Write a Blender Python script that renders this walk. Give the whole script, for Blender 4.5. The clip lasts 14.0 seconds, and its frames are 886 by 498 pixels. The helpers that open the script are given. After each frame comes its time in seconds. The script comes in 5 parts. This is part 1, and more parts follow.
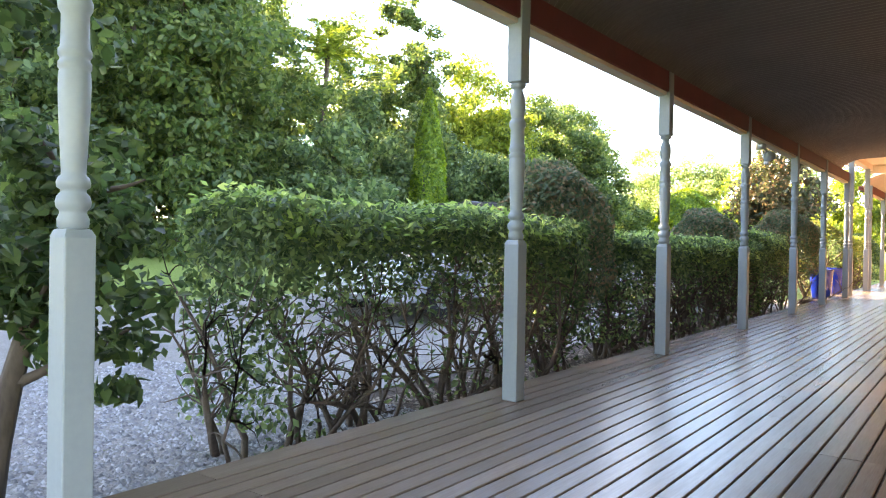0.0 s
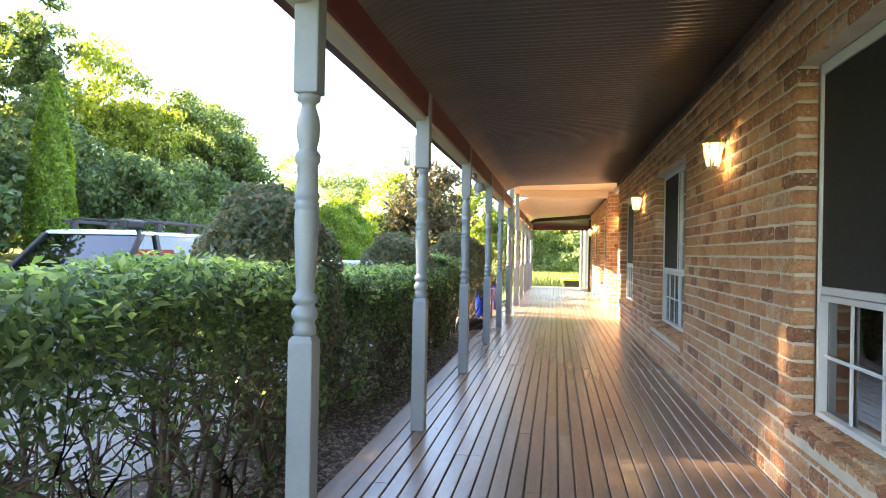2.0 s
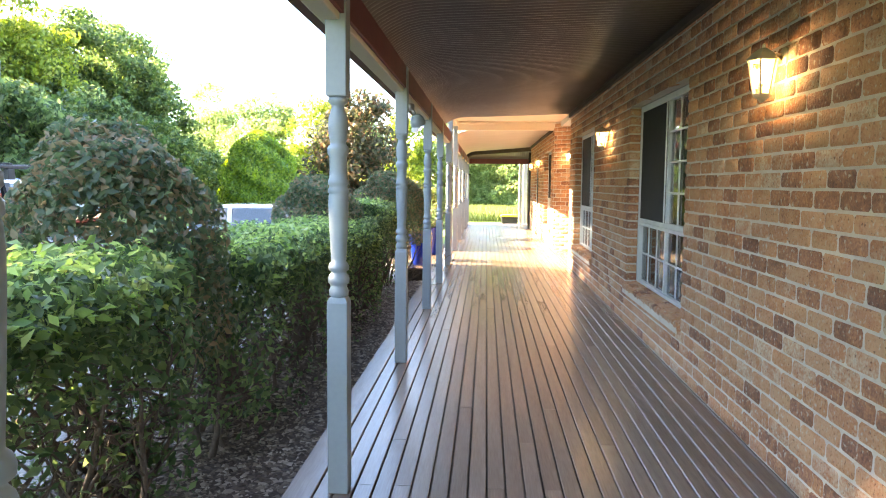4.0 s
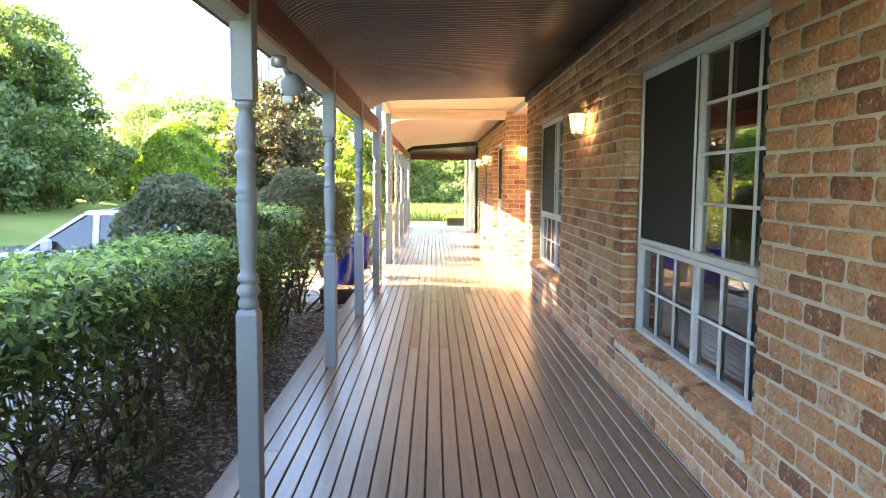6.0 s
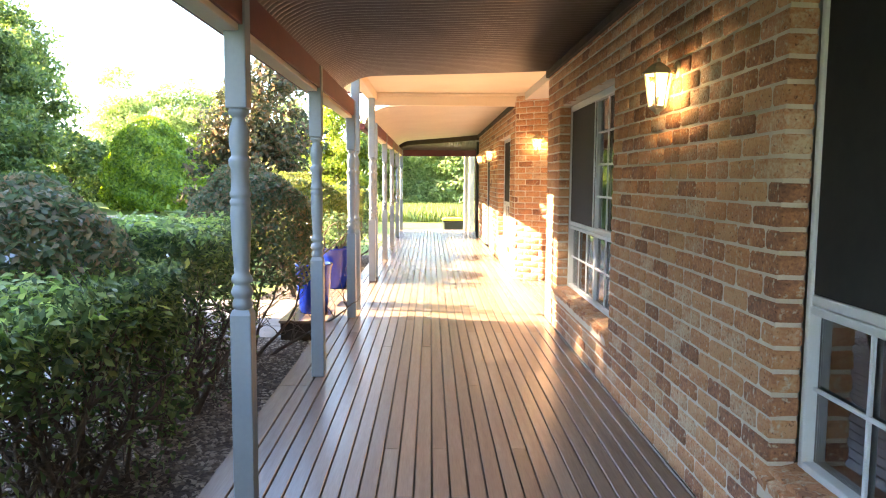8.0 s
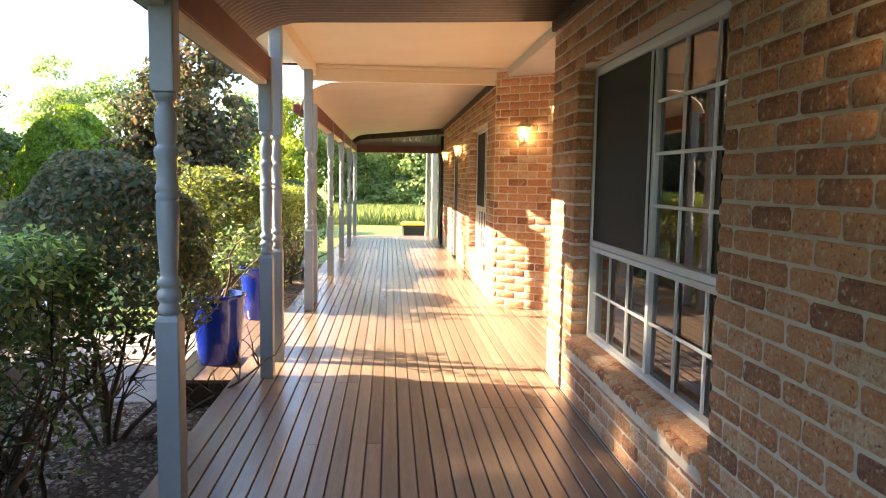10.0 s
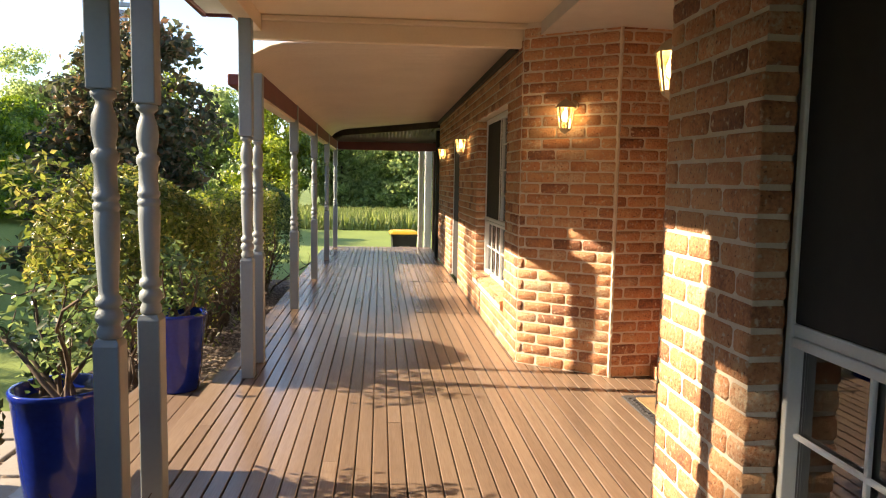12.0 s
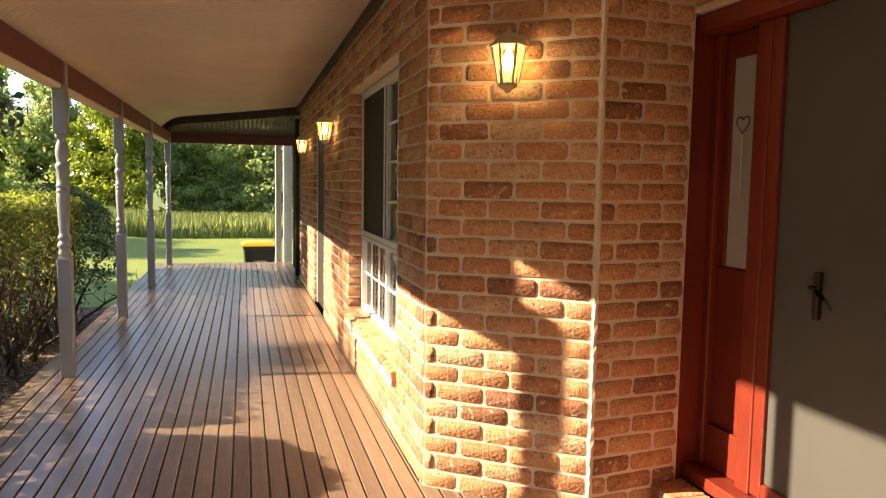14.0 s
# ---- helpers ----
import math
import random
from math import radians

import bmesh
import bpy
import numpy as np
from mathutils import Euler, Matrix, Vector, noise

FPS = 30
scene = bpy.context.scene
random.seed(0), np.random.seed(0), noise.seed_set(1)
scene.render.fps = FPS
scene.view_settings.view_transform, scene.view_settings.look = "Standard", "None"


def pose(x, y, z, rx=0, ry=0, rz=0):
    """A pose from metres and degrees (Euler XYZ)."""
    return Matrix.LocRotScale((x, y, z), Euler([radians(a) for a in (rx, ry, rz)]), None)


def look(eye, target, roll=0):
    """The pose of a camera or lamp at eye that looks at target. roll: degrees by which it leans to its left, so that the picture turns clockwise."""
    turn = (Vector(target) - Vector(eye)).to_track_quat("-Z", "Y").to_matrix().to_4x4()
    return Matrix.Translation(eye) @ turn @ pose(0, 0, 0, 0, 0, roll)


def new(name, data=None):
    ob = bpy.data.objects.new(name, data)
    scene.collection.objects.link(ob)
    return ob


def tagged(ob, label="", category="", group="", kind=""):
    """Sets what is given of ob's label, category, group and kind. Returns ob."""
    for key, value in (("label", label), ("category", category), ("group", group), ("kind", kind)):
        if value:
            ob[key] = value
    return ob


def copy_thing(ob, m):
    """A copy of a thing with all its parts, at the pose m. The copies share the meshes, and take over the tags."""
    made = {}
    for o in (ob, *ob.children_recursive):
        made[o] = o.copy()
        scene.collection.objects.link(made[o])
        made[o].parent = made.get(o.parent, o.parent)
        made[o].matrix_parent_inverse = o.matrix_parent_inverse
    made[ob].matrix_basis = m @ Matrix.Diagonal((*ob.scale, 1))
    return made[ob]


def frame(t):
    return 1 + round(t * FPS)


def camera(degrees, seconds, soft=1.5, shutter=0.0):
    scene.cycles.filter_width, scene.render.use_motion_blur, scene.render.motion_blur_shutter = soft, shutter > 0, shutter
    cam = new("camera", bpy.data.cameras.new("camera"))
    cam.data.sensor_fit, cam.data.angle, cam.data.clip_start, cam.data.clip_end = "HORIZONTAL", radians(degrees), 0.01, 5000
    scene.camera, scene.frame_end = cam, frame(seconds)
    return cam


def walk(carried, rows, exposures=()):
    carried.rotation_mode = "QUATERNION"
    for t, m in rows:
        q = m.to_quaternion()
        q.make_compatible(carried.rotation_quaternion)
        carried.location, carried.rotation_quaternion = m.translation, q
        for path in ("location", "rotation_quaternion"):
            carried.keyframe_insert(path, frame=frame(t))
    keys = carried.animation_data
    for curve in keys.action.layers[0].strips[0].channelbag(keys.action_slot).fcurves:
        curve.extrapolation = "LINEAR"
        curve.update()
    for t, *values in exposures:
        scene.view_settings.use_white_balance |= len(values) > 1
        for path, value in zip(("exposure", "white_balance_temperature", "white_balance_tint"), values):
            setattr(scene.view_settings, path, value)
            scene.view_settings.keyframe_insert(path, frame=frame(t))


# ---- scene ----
cam = camera(63.0, 14.0, soft=1.1)
PATH = [
    (0, (0.036, 0.213, 0.862), (-1.171, 1.807, 0.847), 0.9),
    (0.5, (-0.361, 0.395, 0.916), (-1.559, 1.996, 0.904), 0.7),
    (1, (-0.714, 0.623, 1.016), (-1.761, 2.327, 1.015), 0.6),
    (1.5, (-1.012, 0.851, 1.135), (-1.821, 2.68, 1.134), 0.7),
    (2, (-1.172, 1.148, 1.196), (-1.48, 3.124, 1.205), 1.1),
    (4.3, (-1.421, 3.148, 1.411), (-1.52, 5.136, 1.223), 0.5),
    (4.5, (-1.391, 3.403, 1.425), (-1.47, 5.392, 1.237), 0.5),
    (5, (-1.352, 4.02, 1.455), (-1.351, 6.011, 1.267), 0.4),
    (5.5, (-1.33, 4.62, 1.456), (-1.309, 6.611, 1.266), 0.5),
    (6, (-1.278, 5.259, 1.434), (-1.251, 7.25, 1.246), 0.4),
    (6.5, (-1.263, 5.852, 1.441), (-1.234, 7.843, 1.25), 0.5),
    (7, (-1.243, 6.464, 1.458), (-1.215, 8.455, 1.265), 0.3),
    (7.2, (-1.24, 6.702, 1.464), (-1.21, 8.693, 1.271), 0.3),
    (9.3, (-1.227, 9.073, 1.452), (-1.159, 11.062, 1.256), 0.8),
    (9.5, (-1.219, 9.332, 1.436), (-1.12, 11.321, 1.243), 0.8),
    (10, (-1.193, 9.96, 1.438), (-1.045, 11.945, 1.247), 0.9),
    (10.5, (-1.198, 10.597, 1.462), (-1.027, 12.581, 1.272), 0.9),
    (11, (-1.14, 11.236, 1.463), (-0.97, 13.22, 1.273), 0.8),
    (11.5, (-1.145, 11.87, 1.468), (-0.971, 13.854, 1.28), 1.0),
    (12, (-1.106, 12.522, 1.465), (-0.932, 14.505, 1.277), 1.0),
    (12.5, (-1.099, 13.164, 1.451), (-0.92, 15.148, 1.264), 1.1),
    (13, (-1.015, 13.787, 1.459), (-0.821, 15.768, 1.267), 1.1),
    (13.5, (-0.918, 14.381, 1.418), (-0.612, 16.349, 1.239), 0.9),
    (14, (-0.808, 14.986, 1.437), (-0.28, 16.907, 1.261), 0.9),
]
walk(cam, [(t, look(eye, target, roll)) for t, eye, target, roll in PATH],
     exposures=[(0.0, 3.85, 8300, 18), (1.5, 3.85, 8000, 17), (4.5, 4.2, 7500, 15), (7.0, 4.2, 7550, 15), (9.5, 3.5, 7400, 15), (11.0, 2.6, 7400, 15), (12.5, 1.85, 7550, 15), (13.2, 1.8, 7650, 16), (14.0, 2.1, 7900, 17)])

# ---- world and sun ----
SUN_WAY = Vector((1.0, -0.16, -0.56)).normalized()
world = bpy.data.worlds.new("sky")
scene.world = world
world.use_nodes = True
wn = world.node_tree
sky = wn.nodes.new("ShaderNodeTexSky")
sky.sky_type = "NISHITA"
sky.sun_disc = False
sky.sun_elevation = math.asin(-SUN_WAY.z)
sky.sun_rotation = math.atan2(-SUN_WAY.x, -SUN_WAY.y)
sky.air_density, sky.dust_density, sky.ozone_density = 0.9, 0.15, 3.0
# small fair-weather clouds over the whole sky
sky_way, sky_map, cloud, cloud_edge, cloud_mix = (wn.nodes.new("ShaderNodeTexCoord"), wn.nodes.new("ShaderNodeMapping"), wn.nodes.new("ShaderNodeTexNoise"),
                                                  wn.nodes.new("ShaderNodeMapRange"), wn.nodes.new("ShaderNodeMix"))
cloud_mix.data_type = "RGBA"
sky_map.inputs["Scale"].default_value = (1, 1, 3.2)
cloud.inputs["Scale"].default_value, cloud.inputs["Detail"].default_value = 5.0, 5
cloud_edge.inputs["From Min"].default_value, cloud_edge.inputs["From Max"].default_value, cloud_edge.inputs["To Max"].default_value = 0.58, 0.70, 0.75
cloud_mix.inputs[7].default_value = (7.5, 7.6, 7.8, 1)
wn.links.new(sky_way.outputs["Generated"], sky_map.inputs["Vector"])
wn.links.new(sky_map.outputs[0], cloud.inputs["Vector"])
wn.links.new(cloud.outputs["Fac"], cloud_edge.inputs["Value"])
wn.links.new(cloud_edge.outputs["Result"], cloud_mix.inputs["Factor"])
wn.links.new(sky.outputs[0], cloud_mix.inputs[6])
wn.links.new(cloud_mix.outputs[2], wn.nodes["Background"].inputs[0])
wn.nodes["Background"].inputs[1].default_value = 0.10

sun = new("sun", bpy.data.lights.new("sun", "SUN"))
sun.data.energy, sun.data.angle, sun.data.color = 3.7, radians(0.55), (1.0, 0.86, 0.66)
sun.matrix_world = look((0, 0, 20), Vector((0, 0, 20)) + SUN_WAY)


# ---- materials ----
def material(name, stops, rough=0.6, metal=0.0, scale=6.0, fine=60.0, bump=0.1, depth=0.004, stretch=(1, 1, 1), per_piece=0.0,
             fine_amount=0.35, translucent=0.0, coat=0.0):
    """Principled surface: a ramp of colours driven by broad noise, fine grain and, for pieces, a random value of each piece."""
    mat = bpy.data.materials.new(name)
    mat.use_nodes = True
    t = mat.node_tree
    n, l = t.nodes, t.links
    bsdf = n["Principled BSDF"]
    co = n.new("ShaderNodeTexCoord")
    mp = n.new("ShaderNodeMapping")
    mp.inputs["Scale"].default_value = stretch
    l.new(co.outputs["Object"], mp.inputs["Vector"])
    big, small = n.new("ShaderNodeTexNoise"), n.new("ShaderNodeTexNoise")
    big.inputs["Scale"].default_value, big.inputs["Detail"].default_value = scale, 4
    small.inputs["Scale"].default_value, small.inputs["Detail"].default_value = fine, 3
    for k in (big, small):
        l.new(mp.outputs[0], k.inputs["Vector"])
    mix = n.new("ShaderNodeMix")
    mix.inputs[0].default_value = fine_amount
    l.new(big.outputs["Fac"], mix.inputs[2])
    l.new(small.outputs["Fac"], mix.inputs[3])
    value = mix.outputs[0]
    if per_piece:
        geo, info = n.new("ShaderNodeNewGeometry"), n.new("ShaderNodeObjectInfo")
        add = n.new("ShaderNodeMath")
        add.operation = "ADD"
        l.new(geo.outputs["Random Per Island"], add.inputs[0])
        l.new(info.outputs["Random"], add.inputs[1])
        fr = n.new("ShaderNodeMath")
        fr.operation = "FRACT"
        l.new(add.outputs[0], fr.inputs[0])
        m2 = n.new("ShaderNodeMix")
        m2.inputs[0].default_value = per_piece
        l.new(value, m2.inputs[2])
        l.new(fr.outputs[0], m2.inputs[3])
        value = m2.outputs[0]
    ramp = n.new("ShaderNodeValToRGB")
    e = ramp.color_ramp.elements
    while len(e) < len(stops):
        e.new(0.5)
    for k, (p, c) in enumerate(stops):
        e[k].position, e[k].color = p, (*c, 1)
    l.new(value, ramp.inputs[0])
    l.new(ramp.outputs[0], bsdf.inputs["Base Color"])
    bsdf.inputs["Roughness"].default_value = rough
    bsdf.inputs["Metallic"].default_value = metal
    bsdf.inputs["Coat Weight"].default_value = coat
    if bump:
        b = n.new("ShaderNodeBump")
        b.inputs["Strength"].default_value, b.inputs["Distance"].default_value = bump, depth
        l.new(small.outputs["Fac"], b.inputs["Height"])
        l.new(b.outputs[0], bsdf.inputs["Normal"])
    if translucent:
        tr = n.new("ShaderNodeBsdfTranslucent")
        hs = n.new("ShaderNodeHueSaturation")
        hs.inputs["Hue"].default_value, hs.inputs["Saturation"].default_value, hs.inputs["Value"].default_value = 0.475, 1.15, 1.9
        l.new(ramp.outputs[0], hs.inputs["Color"])
        l.new(hs.outputs[0], tr.inputs["Color"])
        ms = n.new("ShaderNodeMixShader")
        ms.inputs[0].default_value = translucent
        l.new(bsdf.outputs[0], ms.inputs[1])
        l.new(tr.outputs[0], ms.inputs[2])
        l.new(ms.outputs[0], n["Material Output"].inputs[0])
    return mat


def leaf_material(name, dark, mid, light):
    return material(name, [(0.15, dark), (0.5, mid), (0.85, light)], rough=0.33, scale=1.2, fine=30, bump=0, per_piece=0.65, translucent=0.5)


BRICK = material("tumbled_brick", [(0.20, (0.16, 0.084, 0.062)), (0.32, (0.35, 0.158, 0.090)), (0.42, (0.56, 0.262, 0.128)),
                                   (0.52, (0.63, 0.365, 0.198)), (0.62, (0.54, 0.240, 0.120)), (0.76, (0.69, 0.535, 0.360))],
                 rough=0.9, scale=13, fine=70, bump=1.0, depth=0.008, per_piece=0.42, fine_amount=0.5)
MORTAR = material("cream_mortar", [(0.3, (0.62, 0.53, 0.42)), (0.7, (0.78, 0.70, 0.58))], rough=0.95, scale=9, fine=140, bump=0.6)


def speckle(mat, size, low, high, spot):
    """Scattered worn spots of another colour over a material's base colour."""
    t = mat.node_tree
    n, l = t.nodes, t.links
    bsdf = n["Principled BSDF"]
    source = bsdf.inputs["Base Color"].links[0].from_socket
    noise, rng, mix = n.new("ShaderNodeTexNoise"), n.new("ShaderNodeMapRange"), n.new("ShaderNodeMix")
    mix.data_type = "RGBA"
    geo = n.new("ShaderNodeNewGeometry")
    noise.inputs["Scale"].default_value = size
    noise.inputs["Detail"].default_value = 3
    l.new(geo.outputs["Position"], noise.inputs["Vector"])
    rng.inputs["From Min"].default_value, rng.inputs["From Max"].default_value = low, high
    l.new(noise.outputs["Fac"], rng.inputs["Value"])
    l.new(rng.outputs["Result"], mix.inputs["Factor"])
    l.new(source, mix.inputs[6])
    mix.inputs[7].default_value = (*spot, 1)
    l.new(mix.outputs[2], bsdf.inputs["Base Color"])


speckle(BRICK, 70, 0.60, 0.74, (0.16, 0.070, 0.042))
speckle(BRICK, 38, 0.59, 0.70, (0.62, 0.50, 0.36))
DECK = material("oiled_decking", [(0.15, (0.135, 0.093, 0.068)), (0.5, (0.222, 0.158, 0.115)), (0.85, (0.325, 0.242, 0.178))],
                rough=0.27, scale=2.2, fine=16, bump=0.16, depth=0.003, stretch=(9, 0.5, 9), per_piece=0.25, fine_amount=0.5)
JOIST = material("joist_timber", [(0.3, (0.05, 0.035, 0.025)), (0.7, (0.09, 0.065, 0.05))], rough=0.9)
POST = material("pale_blue_grey_paint", [(0.3, (0.24, 0.285, 0.31)), (0.7, (0.29, 0.335, 0.355))], rough=0.45, scale=3, fine=45, bump=0.08)
CREAM = material("cream_paint", [(0.3, (0.72, 0.62, 0.48)), (0.7, (0.79, 0.70, 0.56))], rough=0.55, scale=2, fine=60, bump=0.05)
MAROON = material("maroon_paint", [(0.3, (0.11, 0.020, 0.022)), (0.7, (0.165, 0.032, 0.031))], rough=0.5, scale=4, fine=50, bump=0.1)
# roof iron: paler base colour for the far stretch, darker for the others
CREAM_IRON = material("pale_cream_iron", [(0.3, (0.58, 0.52, 0.45)), (0.7, (0.66, 0.60, 0.52))], rough=0.5, scale=1.5, fine=30, bump=0.04)
IRON = material("dark_grey_iron", [(0.3, (0.150, 0.135, 0.13)), (0.7, (0.20, 0.182, 0.175))], rough=0.38, metal=0.35, scale=1.5, fine=30, bump=0.04)
WHITE = material("white_aluminium", [(0.3, (0.70, 0.73, 0.74)), (0.7, (0.80, 0.82, 0.82))], rough=0.35, scale=4, fine=80, bump=0.04)
BRIGHT = material("bright_white_paint", [(0.3, (0.80, 0.81, 0.82)), (0.7, (0.86, 0.87, 0.88))], rough=0.5, scale=3, fine=50, bump=0.04)
DOOR_RED = material("red_door_paint", [(0.3, (0.155, 0.024, 0.014)), (0.7, (0.22, 0.034, 0.018))], rough=0.4, scale=3, fine=40, bump=0.08)
MESH = material("fly_screen", [(0.3, (0.020, 0.020, 0.020)), (0.7, (0.030, 0.029, 0.028))], rough=0.75, scale=20, fine=400, bump=0.2)
GREY_SCREEN = material("security_screen", [(0.3, (0.07, 0.073, 0.07)), (0.7, (0.09, 0.094, 0.09))], rough=0.6, scale=2, fine=500, bump=0.1)
FROSTED = material("frosted_glass", [(0.3, (0.42, 0.43, 0.41)), (0.7, (0.50, 0.51, 0.49))], rough=0.2, scale=5, fine=60, bump=0.05)
PLASTER = material("plaster", [(0.3, (0.55, 0.53, 0.50)), (0.7, (0.62, 0.60, 0.57))], rough=0.9)
CURTAIN = material("sheer_curtain", [(0.3, (0.40, 0.38, 0.35)), (0.7, (0.55, 0.52, 0.48))], rough=0.9, stretch=(1, 6, 0.2))
BLIND = material("blind_slat", [(0.3, (0.25, 0.26, 0.28)), (0.7, (0.33, 0.34, 0.36))], rough=0.6)
LANTERN = material("cream_lantern_paint", [(0.3, (0.60, 0.50, 0.33)), (0.7, (0.68, 0.58, 0.40))], rough=0.5, bump=0.1)
POT = material("cobalt_glaze", [(0.3, (0.005, 0.018, 0.21)), (0.7, (0.010, 0.034, 0.33))], rough=0.12, scale=5, fine=40, bump=0.03, coat=0.5)
SOIL = material("potting_soil", [(0.3, (0.02, 0.014, 0.01)), (0.7, (0.05, 0.035, 0.025))], rough=1.0)
BARK = material("bark", [(0.3, (0.055, 0.040, 0.030)), (0.7, (0.13, 0.10, 0.075))], rough=0.95, scale=8, fine=60, bump=0.5, stretch=(1, 1, 0.3))
TWIG = material("twig_bark", [(0.3, (0.07, 0.050, 0.036)), (0.7, (0.17, 0.13, 0.10))], rough=0.95, scale=10, fine=80, bump=0.3)
GRASS = material("lawn", [(0.25, (0.12, 0.175, 0.034)), (0.55, (0.19, 0.262, 0.050)), (0.8, (0.30, 0.32, 0.095))], rough=0.9, scale=0.35, fine=22, bump=0.5, depth=0.03)
GRAVEL = material("grey_gravel", [(0.2, (0.145, 0.135, 0.12)), (0.5, (0.27, 0.257, 0.235)), (0.8, (0.40, 0.385, 0.355))], rough=0.95, scale=3, fine=55, bump=0.9, depth=0.02, fine_amount=0.6)
MULCH = material("bark_mulch", [(0.2, (0.035, 0.024, 0.018)), (0.5, (0.09, 0.065, 0.05)), (0.8, (0.20, 0.16, 0.13))], rough=1.0, scale=4, fine=45, bump=1.0, depth=0.03, fine_amount=0.6)
CHIP = material("mulch_chip", [(0.1, (0.07, 0.050, 0.036)), (0.5, (0.19, 0.145, 0.11)), (0.9, (0.42, 0.35, 0.28))], rough=1.0, per_piece=0.8, bump=0)
PEBBLE = material("gravel_stone", [(0.1, (0.15, 0.15, 0.15)), (0.5, (0.30, 0.30, 0.30)), (0.9, (0.50, 0.50, 0.50))], rough=0.9, per_piece=0.8, bump=0)
PAVER = material("pale_paving", [(0.3, (0.26, 0.24, 0.21)), (0.7, (0.36, 0.33, 0.29))], rough=0.9, scale=4, fine=60, bump=0.4)
BLACK = material("black_plastic", [(0.3, (0.012, 0.013, 0.014)), (0.7, (0.022, 0.023, 0.024))], rough=0.45)
YELLOW = material("yellow_plastic", [(0.3, (0.62, 0.34, 0.012)), (0.7, (0.72, 0.42, 0.02))], rough=0.45)
SILVER = material("silver_car_paint", [(0.3, (0.56, 0.59, 0.63)), (0.7, (0.62, 0.65, 0.68))], rough=0.22, metal=0.3, coat=1.0, bump=0)
PALE_CAR = material("white_car_paint", [(0.3, (0.66, 0.64, 0.68)), (0.7, (0.72, 0.70, 0.74))], rough=0.25, coat=1.0, bump=0)
TYRE = material("tyre_rubber", [(0.3, (0.015, 0.015, 0.015)), (0.7, (0.03, 0.03, 0.03))], rough=0.9)
MAT_BORDER = material("black_mat_rubber", [(0.3, (0.02, 0.02, 0.022)), (0.7, (0.09, 0.09, 0.10))], rough=0.8, scale=45, fine=90)
COIR = material("coir", [(0.3, (0.28, 0.19, 0.09)), (0.7, (0.38, 0.27, 0.14))], rough=1.0, scale=10, fine=150, bump=0.8)
STEEL = material("galvanised_steel", [(0.3, (0.35, 0.36, 0.37)), (0.7, (0.5, 0.51, 0.52))], rough=0.4, metal=0.8)
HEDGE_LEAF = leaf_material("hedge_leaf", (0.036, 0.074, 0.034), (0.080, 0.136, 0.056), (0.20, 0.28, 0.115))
SHRUB_LEAF = leaf_material("dark_shrub_leaf", (0.042, 0.072, 0.038), (0.090, 0.134, 0.064), (0.26, 0.19, 0.105))
GOLD_LEAF = leaf_material("golden_hedge_leaf", (0.050, 0.078, 0.024), (0.125, 0.172, 0.046), (0.29, 0.28, 0.095))
MAGNOLIA_LEAF = leaf_material("bronze_tree_leaf", (0.028, 0.042, 0.022), (0.065, 0.078, 0.040), (0.17, 0.115, 0.065))
CONIFER_LEAF = leaf_material("bright_conifer_leaf", (0.055, 0.115, 0.020), (0.125, 0.225, 0.032), (0.24, 0.34, 0.055))
TREE_LEAF = leaf_material("tree_leaf", (0.034, 0.068, 0.024), (0.078, 0.137, 0.044), (0.165, 0.218, 0.068))
LIME_LEAF = leaf_material("lime_tree_leaf", (0.08, 0.14, 0.028), (0.18, 0.25, 0.050), (0.32, 0.38, 0.085))
DARK_LEAF = leaf_material("dark_glossy_leaf", (0.022, 0.048, 0.020), (0.048, 0.092, 0.034), (0.11, 0.17, 0.06))
# far wood leaves: base colour raised to stand in for sun on them
FAR_LEAF = leaf_material("sunlit_wood_leaf", (0.12, 0.18, 0.072), (0.23, 0.315, 0.13), (0.35, 0.42, 0.20))
# fresh leaves of the hedge tops, with sky light put into their pale colour
LIT_TOP_LEAF = leaf_material("fresh_skylit_leaf", (0.12, 0.22, 0.065), (0.22, 0.35, 0.11), (0.38, 0.48, 0.18))
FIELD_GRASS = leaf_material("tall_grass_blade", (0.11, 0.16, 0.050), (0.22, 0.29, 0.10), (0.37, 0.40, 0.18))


def glass_material(name, shade, ior=2.1):
    mat = bpy.data.materials.new(name)
    mat.use_nodes = True
    t = mat.node_tree
    n, l = t.nodes, t.links
    fres, clear, gloss, ms = (n.new("ShaderNodeFresnel"), n.new("ShaderNodeBsdfTransparent"), n.new("ShaderNodeBsdfGlossy"), n.new("ShaderNodeMixShader"))
    fres.inputs["IOR"].default_value = ior
    clear.inputs["Color"].default_value = (*shade, 1)
    gloss.inputs["Roughness"].default_value = 0.01
    l.new(fres.outputs[0], ms.inputs[0])
    l.new(clear.outputs[0], ms.inputs[1])
    l.new(gloss.outputs[0], ms.inputs[2])
    l.new(ms.outputs[0], n["Material Output"].inputs[0])
    return mat


GLASS = glass_material("window_glass", (0.75, 0.80, 0.80), 3.0)
CAR_GLASS = glass_material("car_glass", (0.10, 0.12, 0.14), 2.2)


def glow_material(name, colour, strength):
    mat = bpy.data.materials.new(name)
    mat.use_nodes = True
    b = mat.node_tree.nodes["Principled BSDF"]
    b.inputs["Base Color"].default_value = (*colour, 1)
    b.inputs["Emission Color"].default_value = (*colour, 1)
    b.inputs["Emission Strength"].default_value = strength
    return mat


BULB = glow_material("lit_bulb", (1.0, 0.80, 0.48), 4.5)
LAMP_GLASS = glass_material("lantern_glass", (1.0, 0.86, 0.55))


